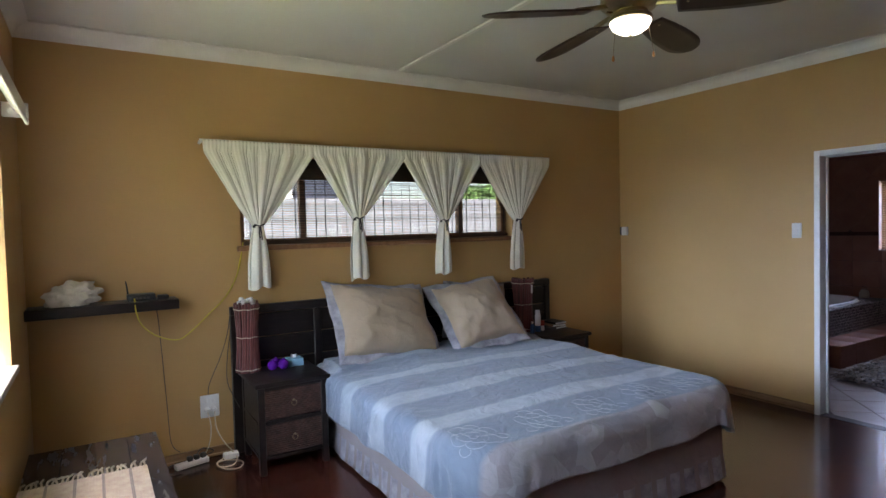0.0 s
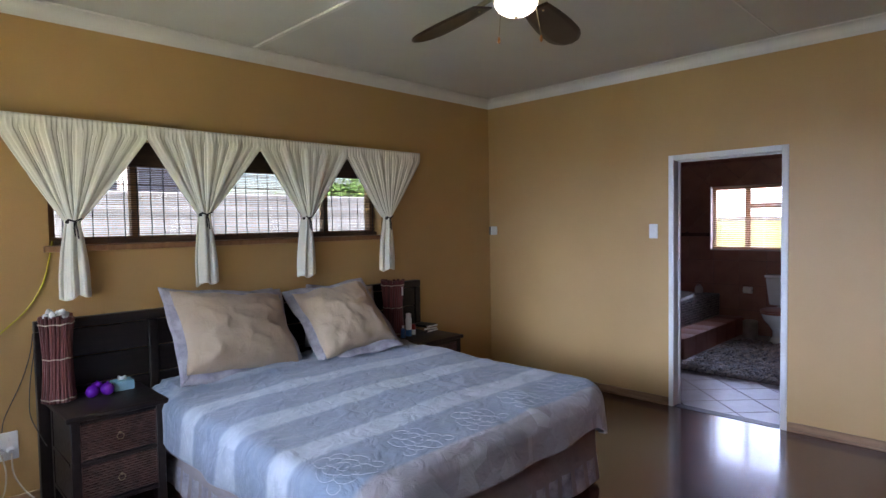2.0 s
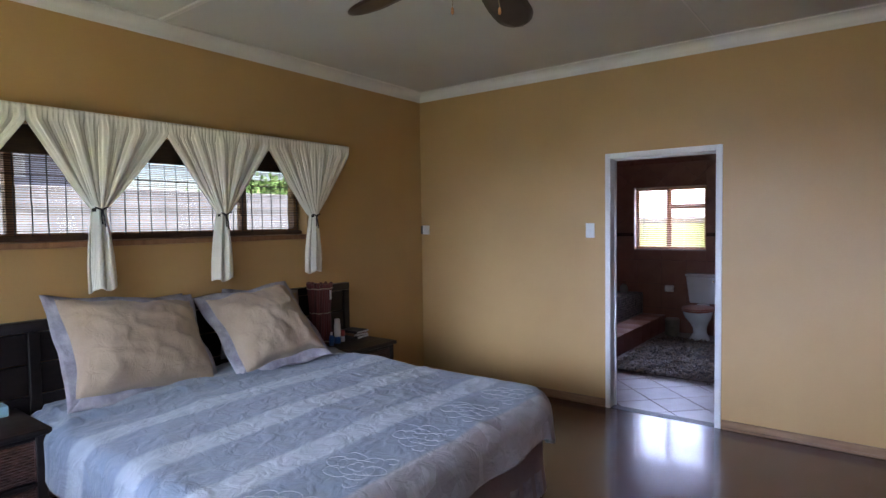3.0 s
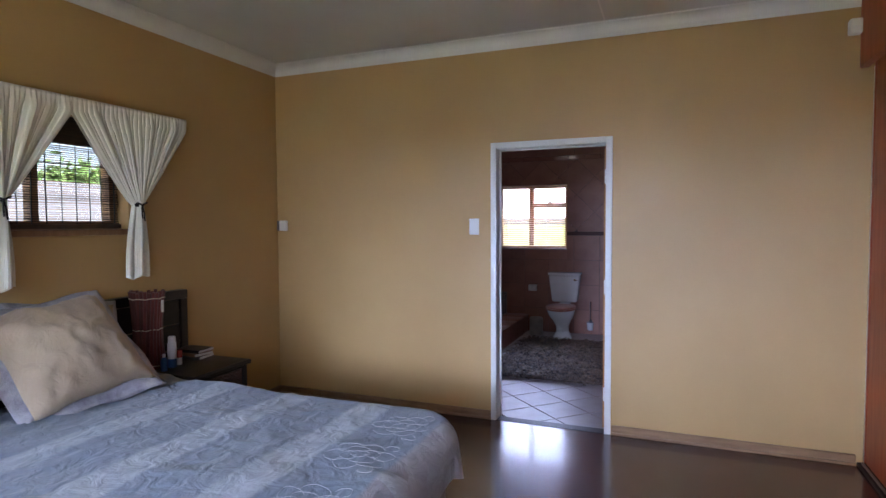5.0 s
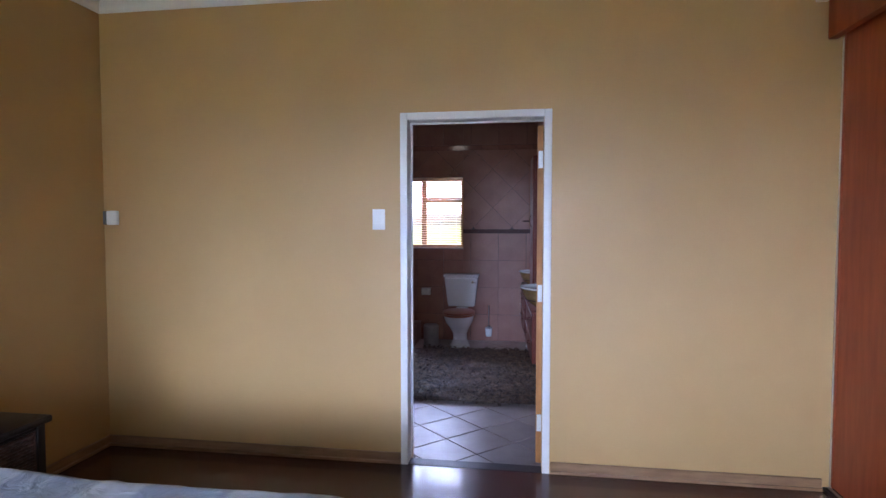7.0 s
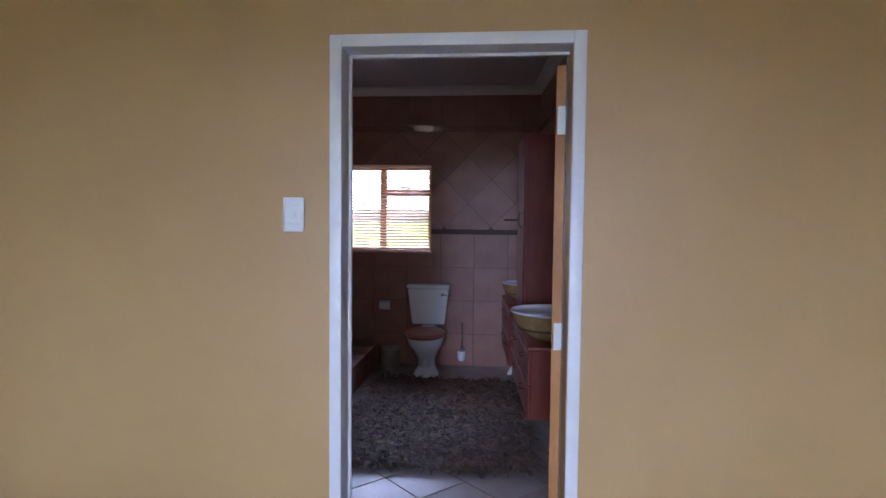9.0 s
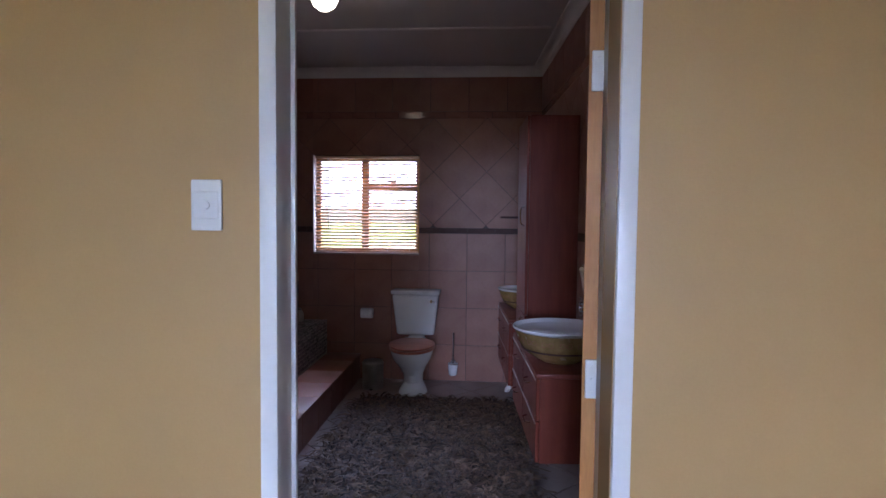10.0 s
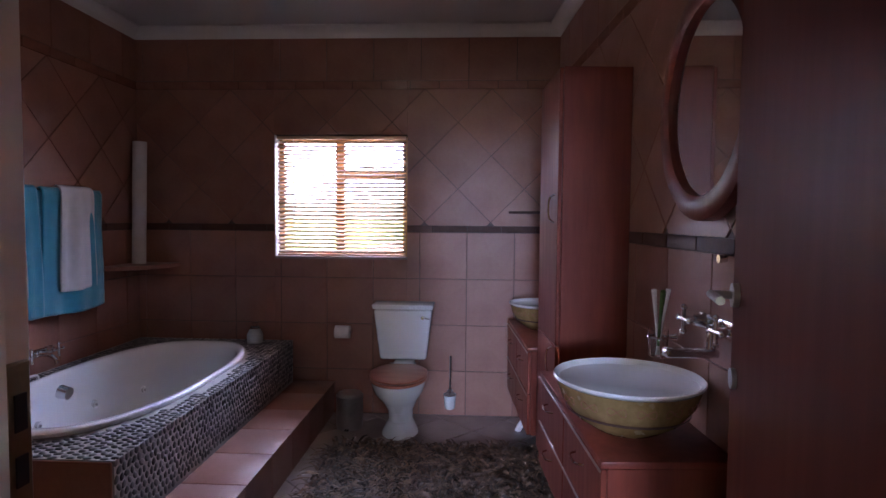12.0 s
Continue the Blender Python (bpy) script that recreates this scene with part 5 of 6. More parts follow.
for x, y in ((DX0, DY0), (DX0, DY1), (DX1, DY0), (DX1, DY1)):
    near = sorted(outer, key=lambda v: (v.co.x - x) ** 2 + (v.co.y - y) ** 2)[:2]
    c = bm.verts.new((x, y, DZ - 0.006))
    bm.faces.new((near[0], near[1], c))
bmesh.ops.recalc_face_normals(bm, faces=bm.faces)
part("deck", bm, M_PGROUT, sur, "pale pebble grout bed", smooth=None)
bm = nb()
box(bm, DX0 + 0.006, DX1, DY0 + 0.006, DY0 + 0.09, ZB, DZ - 0.0065)
box(bm, DX0 + 0.006, DX0 + 0.09, DY0 + 0.091, DY1, ZB, DZ - 0.0065)
part("base", bm, M_PGROUT, sur)
for k in range(3):
    a = DY0 + 0.012 + k * 0.39
    part("end_tile", box(nb(), DX0 - 0.004, DX0 + 0.0055, a, min(a + 0.386, DY1), ZB + 0.20, DZ - 0.012, 0.003, 1), M_BTILE, sur)
    part("end_tile", box(nb(), DX0 - 0.004, DX0 + 0.0055, a, min(a + 0.386, DY1), ZB, ZB + 0.197, 0.003, 1), M_BTILE, sur)


def pebble(bm, m, l, w, h, k):
    rings = []
    for r, z in ((1.0, 0.0), (0.90, 0.55), (0.55, 0.92)):
        rings.append([bm.verts.new(m @ Vector((l * r * math.cos(i * math.pi / 4) * (1 + 0.10 * math.sin(i * 2.1 + k)), w * r * math.sin(i * math.pi / 4) * (1 + 0.08 * math.cos(i * 1.7 + k)), h * z))) for i in range(8)])
    for a, b in zip(rings, rings[1:]):
        for i in range(8):
            bm.faces.new((a[i], a[(i + 1) % 8], b[(i + 1) % 8], b[i]))
    bm.faces.new(rings[-1])


PEB = []
for k in range(5):
    bm = nb()
    pebble(bm, Matrix(), 0.0210, 0.0132, 0.006, k * 1.3)
    PEB.append(finish("pebble", bm, M_PEB, 180))
rnd = random.Random(3)
spots = []
row = 0
z = 0.212
while z < DZ - 0.016:
    x = DX0 + 0.014 + (row % 2) * 0.017
    while x < DX1 - 0.01:
        spots.append((Vector((x + rnd.uniform(-0.004, 0.004), DY0 + 0.006, z + rnd.uniform(-0.003, 0.003))), "front"))
        x += 0.0345
    z += 0.0335
    row += 1
yy = DY0 + 0.016
while yy < DY1 - 0.01:
    x = DX0 + 0.014 + (row % 2) * 0.014
    while x < DX1 - 0.01:
        px, py = x + rnd.uniform(-0.004, 0.004), yy + rnd.uniform(-0.003, 0.003)
        if (abs(px - TX) / (TA + 0.06)) ** TN + (abs(py - TY) / (TB + 0.06)) ** TN > 1:
            spots.append((Vector((px, py, DZ - 0.006)), "top"))
        x += 0.0345
    yy += 0.0335
    row += 1
far = nb()
count = 0
for p, face in spots:
    spin = Matrix.Rotation(radians(90) + rnd.gauss(0, 0.5), 4, "Z")
    m = Matrix.Translation(p) @ (Matrix.Rotation(radians(90), 4, "X") if face == "front" else Matrix()) @ spin @ Matrix.Diagonal((rnd.uniform(0.72, 0.98), rnd.uniform(0.75, 1.08), rnd.uniform(0.7, 1.2), 1))
    if face == "front" and p.x < 9.1 and count < 300:
        ob = new("pebble", PEB[count % 5])
        ob.parent = sur
        ob.matrix_local = Matrix.Translation(-ORIGIN[sur.name]) @ m
        count += 1
    else:
        pebble(far, m, 0.0210, 0.0132, 0.006, rnd.uniform(0, 6))
tagged(part("pebble_bed", far, M_PEB2, sur, smooth=180), kind="stuff")

tub = thing("bathtub", (TX, TY, 0.1), "white oval whirlpool bathtub set in pebbles", "bathtub")
bm = nb()
rings = []
for k, h in ((1.065, 0.000), (1.068, 0.014), (1.055, 0.022), (1.02, 0.024), (0.985, 0.020), (0.965, 0.004), (0.94, -0.06), (0.90, -0.18), (0.84, -0.30), (0.74, -0.365), (0.55, -0.385), (0.25, -0.39), (0.02, -0.392)):
    ring = []
    for i in range(72):
        a = 2 * math.pi * i / 72
        ox, oy = oval(a, k)
        far_slope = 0.07 * max(0, -h / 0.39) * max(0, math.cos(a)) ** 2
        ring.append(bm.verts.new((ox - far_slope, oy, DZ + h)))
    rings.append(ring)
for a, b in zip(rings, rings[1:]):
    for i in range(72):
        bm.faces.new((a[i], a[(i + 1) % 72], b[(i + 1) % 72], b[i]))
bm.faces.new(rings[-1])
bmesh.ops.recalc_face_normals(bm, faces=bm.faces)
bmesh.ops.reverse_faces(bm, faces=bm.faces)
part("shell", bm, M_CERAM, tub, smooth=60)
for x, z in ((9.02, 0.30), (9.47, 0.27), (9.84, 0.25)):
    s = 0.965 - 0.40 * (DZ - z)
    yj = TY + TB * s * (1 - (abs(x - TX) / (TA * s)) ** TN) ** (1 / TN)
    j = part("jet", cyl(nb(), (x, yj + 0.01, z), (x, yj - 0.012, z), 0.026, 0.022, 20), M_CERAM, tub)
    part("nozzle", cyl(nb(), (x, yj - 0.008, z), (x, yj - 0.016, z), 0.010, 0.008, 14), M_CHROME, j, "chrome jet nozzle")
part("overflow", cyl(nb(), (9.22, TY + TB * 0.92, 0.425), (9.22, TY + TB * 0.80, 0.415), 0.040, 0.034, 24), M_CHROME, tub, "round chrome overflow control")
part("drain", cyl(nb(), (9.3, TY, 0.105), (9.3, TY, 0.114), 0.030, seg=20), M_CHROME, tub)
part("grip", tube(nb(), spline([(8.95, TY + TB + 0.015, 0.518), (8.97, TY + TB + 0.015, 0.545), (9.10, TY + TB + 0.015, 0.548), (9.12, TY + TB + 0.015, 0.52)], 5), 0.008, 8), M_CERAM, tub)


def cross_tap(ob, c, axis, size=1.0):
    """A tap body with a cross handle; axis: way the spindle points."""
    c, ax = Vector(c), Vector(axis).normalized()
    up = Vector((0, 0, 1)) if abs(ax.z) < 0.9 else Vector((1, 0, 0))
    u = ax.cross(up).normalized()
    bm = nb()
    cyl(bm, c, c + ax * 0.035 * size, 0.022 * size, 0.014 * size, 16)
    cyl(bm, c + ax * 0.03 * size, c + ax * 0.065 * size, 0.009 * size, seg=12)
    tp = part("tap", bm, M_CHROME, ob)
    bm = nb()
    h = c + ax * 0.062 * size
    for d in (u, up):
        cyl(bm, h - d * 0.030 * size, h + d * 0.030 * size, 0.0055 * size, seg=10)
        for s in (-1, 1):
            bmesh.ops.create_uvsphere(bm, u_segments=10, v_segments=8, radius=0.0085 * size, matrix=Matrix.Translation(h + d * s * 0.031 * size))
    part("cross_handle", bm, M_CHROME, tp)


tm = thing("bath_mixer", (9.25, YL - 0.01, 0.58), "chrome wall taps with cross handles over the tub", "tap")
for x in (9.19, 9.40):
    cross_tap(tm, (x, YL - 0.010, 0.615), (0, -1, 0.15), 1.15)
part("spout", tube(nb(), spline([(9.295, YL - 0.005, 0.60), (9.295, YL - 0.07, 0.615), (9.295, YL - 0.13, 0.60), (9.295, YL - 0.15, 0.565)], 6), 0.012, 10), M_CHROME, tm)
part("plate", box(nb(), 9.15, 9.44, YL - 0.020, YL - 0.008, 0.590, 0.640, 0.008, 2), M_CHROME, tm)

# tiled step
st = thing("tiled_step", (9.35, 3.8, ZB), "step in front of the tub clad in terracotta tiles", "step")
SX0 = 8.325
part("core", box(nb(), SX0 + 0.008, DX1, 3.658, 3.954, ZB, 0.180), M_GROUT, st)
xs = [SX0]
while xs[-1] + 0.345 < DX1:
    xs.append(xs[-1] + 0.345)
xs.append(DX1)
for a, b in zip(xs, xs[1:]):
    part("tread_tile", box(nb(), a, b - 0.005, 3.642, 3.953, 0.1805, 0.190, 0.003, 2), M_BTILE, st)
    part("riser_tile", box(nb(), a, b - 0.005, 3.648, 3.6575, ZB, 0.1795, 0.003, 1), M_BTILE, st)
part("end_tile", box(nb(), SX0 - 0.002, SX0 + 0.0075, 3.658, 3.953, ZB, 0.1795, 0.003, 1), M_BTILE, st)

# ---- toilet ----
wc = thing("toilet", (10.0, 3.11, ZB), "white toilet with a red wooden seat", "toilet")


def taper_box(x0, x1, ya, yb, yc, yd, z0, z1, bev):
    bm = nb()
    v = [bm.verts.new(p) for p in ((x0 + 0.02, ya, z0), (x1, ya, z0), (x1, yb, z0), (x0 + 0.02, yb, z0), (x0, yc, z1), (x1, yc, z1), (x1, yd, z1), (x0, yd, z1))]
    for q in ((3, 2, 1, 0), (4, 5, 6, 7), (0, 1, 5, 4), (1, 2, 6, 5), (2, 3, 7, 6), (3, 0, 4, 7)):
        bm.faces.new([v[i] for i in q])
    bmesh.ops.bevel(bm, geom=list(bm.edges), offset=bev, segments=4, profile=0.5, affect="EDGES")
    return bm


ci = part("cistern", taper_box(10.165, 10.355, 2.945, 3.278, 2.905, 3.322, 0.405, 0.768, 0.022), M_CERAM, wc)
part("cistern_lid", taper_box(10.150, 10.358, 2.897, 3.330, 2.893, 3.334, 0.7685, 0.806, 0.012), M_CERAM, wc)
bm = nb()
cyl(bm, (10.172, 2.965, 0.715), (10.150, 2.965, 0.715), 0.014, seg=14)
cyl(bm, (10.150, 2.965, 0.715), (10.150, 2.918, 0.708), 0.006, 0.005, 10)
part("flush_lever", bm, M_CHROME, ci, "chrome flush lever")


def ovoid(bm, profile, seg=40):
    """Stacked ovals: (centre x, half length, half width, z)."""
    rings = []
    for cx, a, b, z in profile:
        rings.append([bm.verts.new((cx + a * math.cos(2 * math.pi * i / seg) * (1.0 if math.cos(2 * math.pi * i / seg) < 0 else 0.86), 3.105 + b * math.sin(2 * math.pi * i / seg), z)) for i in range(seg)])
    for p, q in zip(rings, rings[1:]):
        for i in range(seg):
            bm.faces.new((p[i], p[(i + 1) % seg], q[(i + 1) % seg], q[i]))
    bm.faces.new(rings[0])
    bm.faces.new(rings[-1])
    bmesh.ops.recalc_face_normals(bm, faces=bm.faces)
    return bm


part("bowl", ovoid(nb(), [(10.02, 0.175, 0.125, ZB), (10.02, 0.170, 0.118, ZB + 0.02), (10.04, 0.125, 0.082, ZB + 0.09), (10.03, 0.125, 0.086, ZB + 0.16), (9.99, 0.18, 0.12, ZB + 0.24), (9.945, 0.235, 0.160, ZB + 0.31), (9.925, 0.255, 0.178, ZB + 0.37), (9.925, 0.258, 0.180, ZB + 0.395)]), M_CERAM, wc)
part("seat", ovoid(nb(), [(9.925, 0.258, 0.188, ZB + 0.397), (9.925, 0.264, 0.193, ZB + 0.402), (9.925, 0.264, 0.193, ZB + 0.412), (9.925, 0.258, 0.188, ZB + 0.418)]), M_SEAT, wc, "red-brown wooden seat")
part("lid", ovoid(nb(), [(9.928, 0.256, 0.188, ZB + 0.421), (9.928, 0.264, 0.195, ZB + 0.426), (9.928, 0.262, 0.193, ZB + 0.438), (9.93, 0.235, 0.172, ZB + 0.447)]), M_SEAT, wc, "closed red-brown wooden lid")
for y in (3.03, 3.18):
    part("seat_hinge", cyl(nb(), (10.165, y - 0.018, ZB + 0.43), (10.165, y + 0.018, ZB + 0.43), 0.011, seg=12), M_CHROME, wc)
part("neck", box(nb(), 10.10, 10.30, 3.03, 3.18, ZB + 0.20, ZB + 0.455, 0.03, 3), M_CERAM, wc)

tr = thing("toilet_roll_holder", (XF - 0.05, 3.575, 0.53), "toilet roll on a small wall holder", "toilet roll")
bm = nb()
cyl(bm, (XF - 0.062, 3.522, 0.575), (XF - 0.062, 3.628, 0.575), 0.047, seg=28)
part("roll", bm, M_LOO, tr, "white paper roll")
bm = nb()
for y in (3.513, 3.637):
    box(bm, XF - 0.075, XF - 0.008, y - 0.005, y + 0.005, 0.562, 0.588, 0.003, 1)
cyl(bm, (XF - 0.062, 3.51, 0.575), (XF - 0.062, 3.64, 0.575), 0.008, seg=10)
part("holder", bm, M_CHROME, tr)
bn = thing("pedal_bin", (10.07, 3.47, ZB), "small brushed steel pedal bin beside the toilet", "bin")
part("body", lathe(nb(), [(0.088, 0.0), (0.092, 0.01), (0.092, 0.215)], (10.07, 3.47, ZB), 28), M_STEEL, bn)
part("lid", lathe(nb(), [(0.094, 0.216), (0.095, 0.228), (0.080, 0.246), (0.03, 0.254)], (10.07, 3.47, ZB), 28), M_STEEL, bn)
part("pedal", box(nb(), 9.955, 9.995, 3.455, 3.485, ZB + 0.008, ZB + 0.016, 0.003, 1), M_BLACK, bn)
br = thing("toilet_brush", (XF - 0.06, 2.775, 0.02), "toilet brush in a wall-hung glass cup", "toilet brush")
part("cup", lathe(nb(), [(0.028, 0.0), (0.038, 0.012), (0.044, 0.09), (0.047, 0.105)], (XF - 0.07, 2.775, 0.02), 24), M_CERAM, br)
part("ring", tube(nb(), [(XF - 0.07 + 0.049 * math.cos(k * math.pi / 10), 2.775 + 0.049 * math.sin(k * math.pi / 10), 0.128) for k in range(21)], 0.004, 7), M_CHROME, br)
part("wall_mount", cyl(nb(), (XF - 0.022, 2.775, 0.135), (XF - 0.008, 2.775, 0.135), 0.022, seg=16), M_CHROME, br)
part("handle", tube(nb(), [(XF - 0.07, 2.775, 0.11), (XF - 0.075, 2.772, 0.28), (XF - 0.075, 2.772, 0.415)], 0.009, 10, (1, 0.8, 1.0)), M_CHROME, br)

# ---- vanity side, built square and then turned with its wall ----
VZ = 0.733


def bow_handle(ob, c, way, l=0.11, out=0.028):
    """A slim bow handle; way: direction of its length."""
    c, w = Vector(c), Vector(way)
    part("handle", tube(nb(), spline([c - w * l / 2, c - w * l * 0.36 + Vector((0, out * 0.8, 0)), c + Vector((0, out, 0)), c + w * l * 0.36 + Vector((0, out * 0.8, 0)), c + w * l / 2], 5), 0.004, 8), M_CHROME, ob, "slim chrome bow handle")


def vanity(x0, x1, yf, z0, label, legs=False):
    ob = thing("vanity_unit", ((x0 + x1) / 2, YR + 0.2, z0), label, "vanity", "cherry vanity units")
    part("body", box(nb(), x0 + 0.003, x1 - 0.003, YR + 0.010, yf - 0.020, z0, VZ - 0.0225, 0.002, 1), M_BCAB, ob)
    part("top", box(nb(), x0, x1, YR + 0.010, yf, VZ - 0.022, VZ, 0.004, 2), M_BCAB, ob)
    n = 2
    w = (x1 - x0) / n
    for i in range(n):
        for a, b in ((z0 + 0.004, z0 + (VZ - 0.026 - z0) * 0.5 - 0.002), (z0 + (VZ - 0.026 - z0) * 0.5 + 0.002, VZ - 0.026)):
            d = part("drawer_front", box(nb(), x0 + i * w + 0.004, x0 + (i + 1) * w - 0.004, yf - 0.0195, yf - 0.001, a, b, 0.003, 1), M_BCAB, ob)
            bow_handle(d, (x0 + (i + 0.5) * w, yf - 0.002, (a + b) / 2 + 0.03), (1, 0, 0))
            part("top_trim", box(nb(), x0 + i * w + 0.004, x0 + (i + 1) * w - 0.004, yf - 0.001, yf + 0.004, b - 0.008, b, 0.001, 1), M_STEEL, d, "thin aluminium trim")
    return ob


skewed(vanity(7.785, 8.765, 2.405, 0.31, "wall-hung red cherry vanity with two drawer rows"))
skewed(vanity(9.225, 10.10, 2.388, 0.25, "far cherry vanity under the second basin"))
tc = thing("tall_cabinet", (8.99, 2.17, 0.2), "tall red cherry bathroom cabinet between the vanities", "cabinet")
part("body", box(nb(), 8.77, 9.22, YR + 0.010, 2.318, 0.20, 2.10, 0.003, 1), M_BCAB, tc)
for a, b in ((0.205, 0.84), (0.845, 2.095)):
    d = part("door", box(nb(), 8.773, 9.217, 2.3185, 2.337, a, b, 0.003, 1), M_BCAB, tc)
    bow_handle(d, (8.85, 2.336, 1.47 if b > 1 else 0.76), (0, 0, 1), 0.13)
skewed(tc)


def basin(x, y, r, label, hs=1.0):
    ob = thing("vessel_basin", (x, y, VZ), label, "basin", "painted enamel basins")
    part("outside", lathe(nb(), [(q * r, h * hs) for q, h in ((0.34, 0.0), (0.44, 0.008), (0.70, 0.045), (0.88, 0.095), (0.965, 0.150))], (x, y, VZ), 48), M_BASIN, ob, "olive and amber painted outside")
    part("inside", lathe(nb(), [(q * r, h * hs) for q, h in ((0.955, 0.1505), (1.0, 0.158), (1.005, 0.164), (0.99, 0.167), (0.94, 0.160), (0.84, 0.10), (0.68, 0.05), (0.45, 0.018), (0.10, 0.010))], (x, y, VZ), 48), M_CERAM, ob, "white enamel inside and rim")
    part("drain", cyl(nb(), (x, y, VZ + 0.009), (x, y, VZ + 0.014), 0.022, seg=18), M_CHROME, ob)
    part("band", lathe(nb(), [(r * 0.805, 0.063 * hs), (r * 0.825, 0.068 * hs), (r * 0.822, 0.072 * hs)], (x, y, VZ), 48, closed=True), M_LIST, ob, "brown painted band")
    for k in range(16):
        a = k * 2 * math.pi / 16
        rr = r * 0.915
        c = Vector((x + rr * math.cos(a), y + rr * math.sin(a), VZ + 0.112 * hs))
        t = Vector((-math.sin(a), math.cos(a), 0))
        up = Vector((0.25 * math.cos(a), 0.25 * math.sin(a), 1)).normalized()
        pts = [c + t * (0.028 * math.cos(s)) + up * (0.013 * math.sin(2 * s)) for s in [q * math.pi / 7 for q in range(15)]]
        part("painted_motif", tube(nb(), pts, 0.0010, 4), M_SEAT, ob, "amber scroll motif")
    return ob


basin(8.03, 2.11, 0.238, "wide white basin painted olive outside", 1.08)
basin(9.75, 2.185, 0.20, "second white basin painted olive outside")

fa = thing("wall_mixer", (7.90, YR + 0.01, 1.0), "chrome wall mixer with cross handles and flat spout", "tap")
for x in (7.795, 8.005):
    cross_tap(fa, (x, YR + 0.010, 1.098), (0, 1, 0.1), 1.25)
part("plate", box(nb(), 7.755, 8.045, YR + 0.009, YR + 0.022, 1.072, 1.124, 0.006, 2), M_CHROME, fa)
part("riser", tube(nb(), spline([(7.90, YR + 0.02, 1.098), (7.90, YR + 0.045, 1.085), (7.90, YR + 0.05, 1.03)], 5), 0.013, 10), M_CHROME, fa)
part("spout", box(nb(), 7.876, 7.926, YR + 0.030, YR + 0.19, 1.008, 1.034, 0.008, 3), M_CHROME, fa)
skewed(fa)
CX, CY, CZ = 8.24, YR + 0.075, 0.925
cu = thing("tumbler", (CX, CY, CZ), "glass tumbler with toothbrushes in a chrome wall ring", "tumbler")
part("glass", lathe(nb(), [(0.028, 0.0), (0.031, 0.005), (0.036, 0.10), (0.033, 0.10), (0.028, 0.008)], (CX, CY, CZ), 20), M_GLASS, cu)
part("ring", tube(nb(), [(CX + 0.037 * math.cos(k * math.pi / 10), CY + 0.037 * math.sin(k * math.pi / 10), CZ + 0.075) for k in range(21)], 0.004, 7), M_CHROME, cu, "chrome holder ring")
part("arm", cyl(nb(), (CX, CY - 0.037, CZ + 0.075), (CX, YR + 0.009, CZ + 0.075), 0.006, 0.014, 12), M_CHROME, cu)
for dx, dy, m in ((-0.045, 0.012, M_GREEN), (-0.025, 0.020, M_WHITE), (-0.010, -0.012, M_WHITE)):
    part("toothbrush", tube(nb(), [(CX - dx * 0.3, CY - dy * 0.3, CZ + 0.012), (CX + dx, CY + dy, CZ + 0.15), (CX + dx * 2.1, CY + dy * 2.0, CZ + 0.25)], 0.007, 8, (0.8, 0.8, 1.4)), m, cu)
skewed(cu)
MX, MY, MZ = 8.0, 1.886, 1.795
mi = thing("round_mirror", (MX, MY, 1.42), "large round mirror with a cherry wood frame", "mirror")
bm = nb()
ring = []
for i in range(64):
    a = 2 * math.pi * i / 64
    ring.append([bm.verts.new((MX + r * math.cos(a), MY + d, MZ + r * math.sin(a))) for r, d in ((0.300, 0.0), (0.300, 0.028), (0.312, 0.036), (0.362, 0.036), (0.376, 0.026), (0.378, -0.008))])
for i in range(64):
    for k in range(5):
        bm.faces.new((ring[i][k], ring[(i + 1) % 64][k], ring[(i + 1) % 64][k + 1], ring[i][k + 1]))
bmesh.ops.recalc_face_normals(bm, faces=bm.faces)
part("frame", bm, M_BCAB, mi)
part("mirror_glass", cyl(nb(), (MX, MY + 0.002, MZ), (MX, MY + 0.012, MZ), 0.302, seg=64), M_MIRROR, mi, "clear mirror glass")
hk = thing("wall_hook", (7.78, YR + 0.01, 1.30), "small chrome hook on the tiled wall", "hook")
part("knob", cyl(nb(), (7.90, YR + 0.010, 1.305), (7.90, YR + 0.035, 1.305), 0.010, 0.013, 16), M_CHROME, hk)
skewed(hk)
cs = thing("corner_shelf", (XF - 0.05, YR + 0.15, 1.46), "small dark corner shelf on the tiled wall", "shelf")
bm = nb()
v = [bm.verts.new(p) for p in ((XF - 0.010, YR + 0.012, 1.46), (XF - 0.22, YR + 0.012, 1.46), (XF - 0.16, YR + 0.20, 1.46), (XF - 0.010, YR + 0.36, 1.46))]
bm.faces.new(v)
r = bmesh.ops.extrude_face_region(bm, geom=list(bm.faces))
bmesh.ops.translate(bm, verts=[e for e in r["geom"] if isinstance(e, bmesh.types.BMVert)], vec=(0, 0, 0.018))
bmesh.ops.recalc_face_normals(bm, faces=bm.faces)
part("board", bm, M_LIST, cs, smooth=None)
wp = solo("waste_pipe", tube(nb(), spline([(10.05, 2.20, 0.25), (10.06, 2.22, 0.10), (10.08, 2.28, -0.02), (10.09, 2.29, ZB)], 6), 0.022, 10), M_WHITE, "white waste pipe below the far vanity", "pipe")

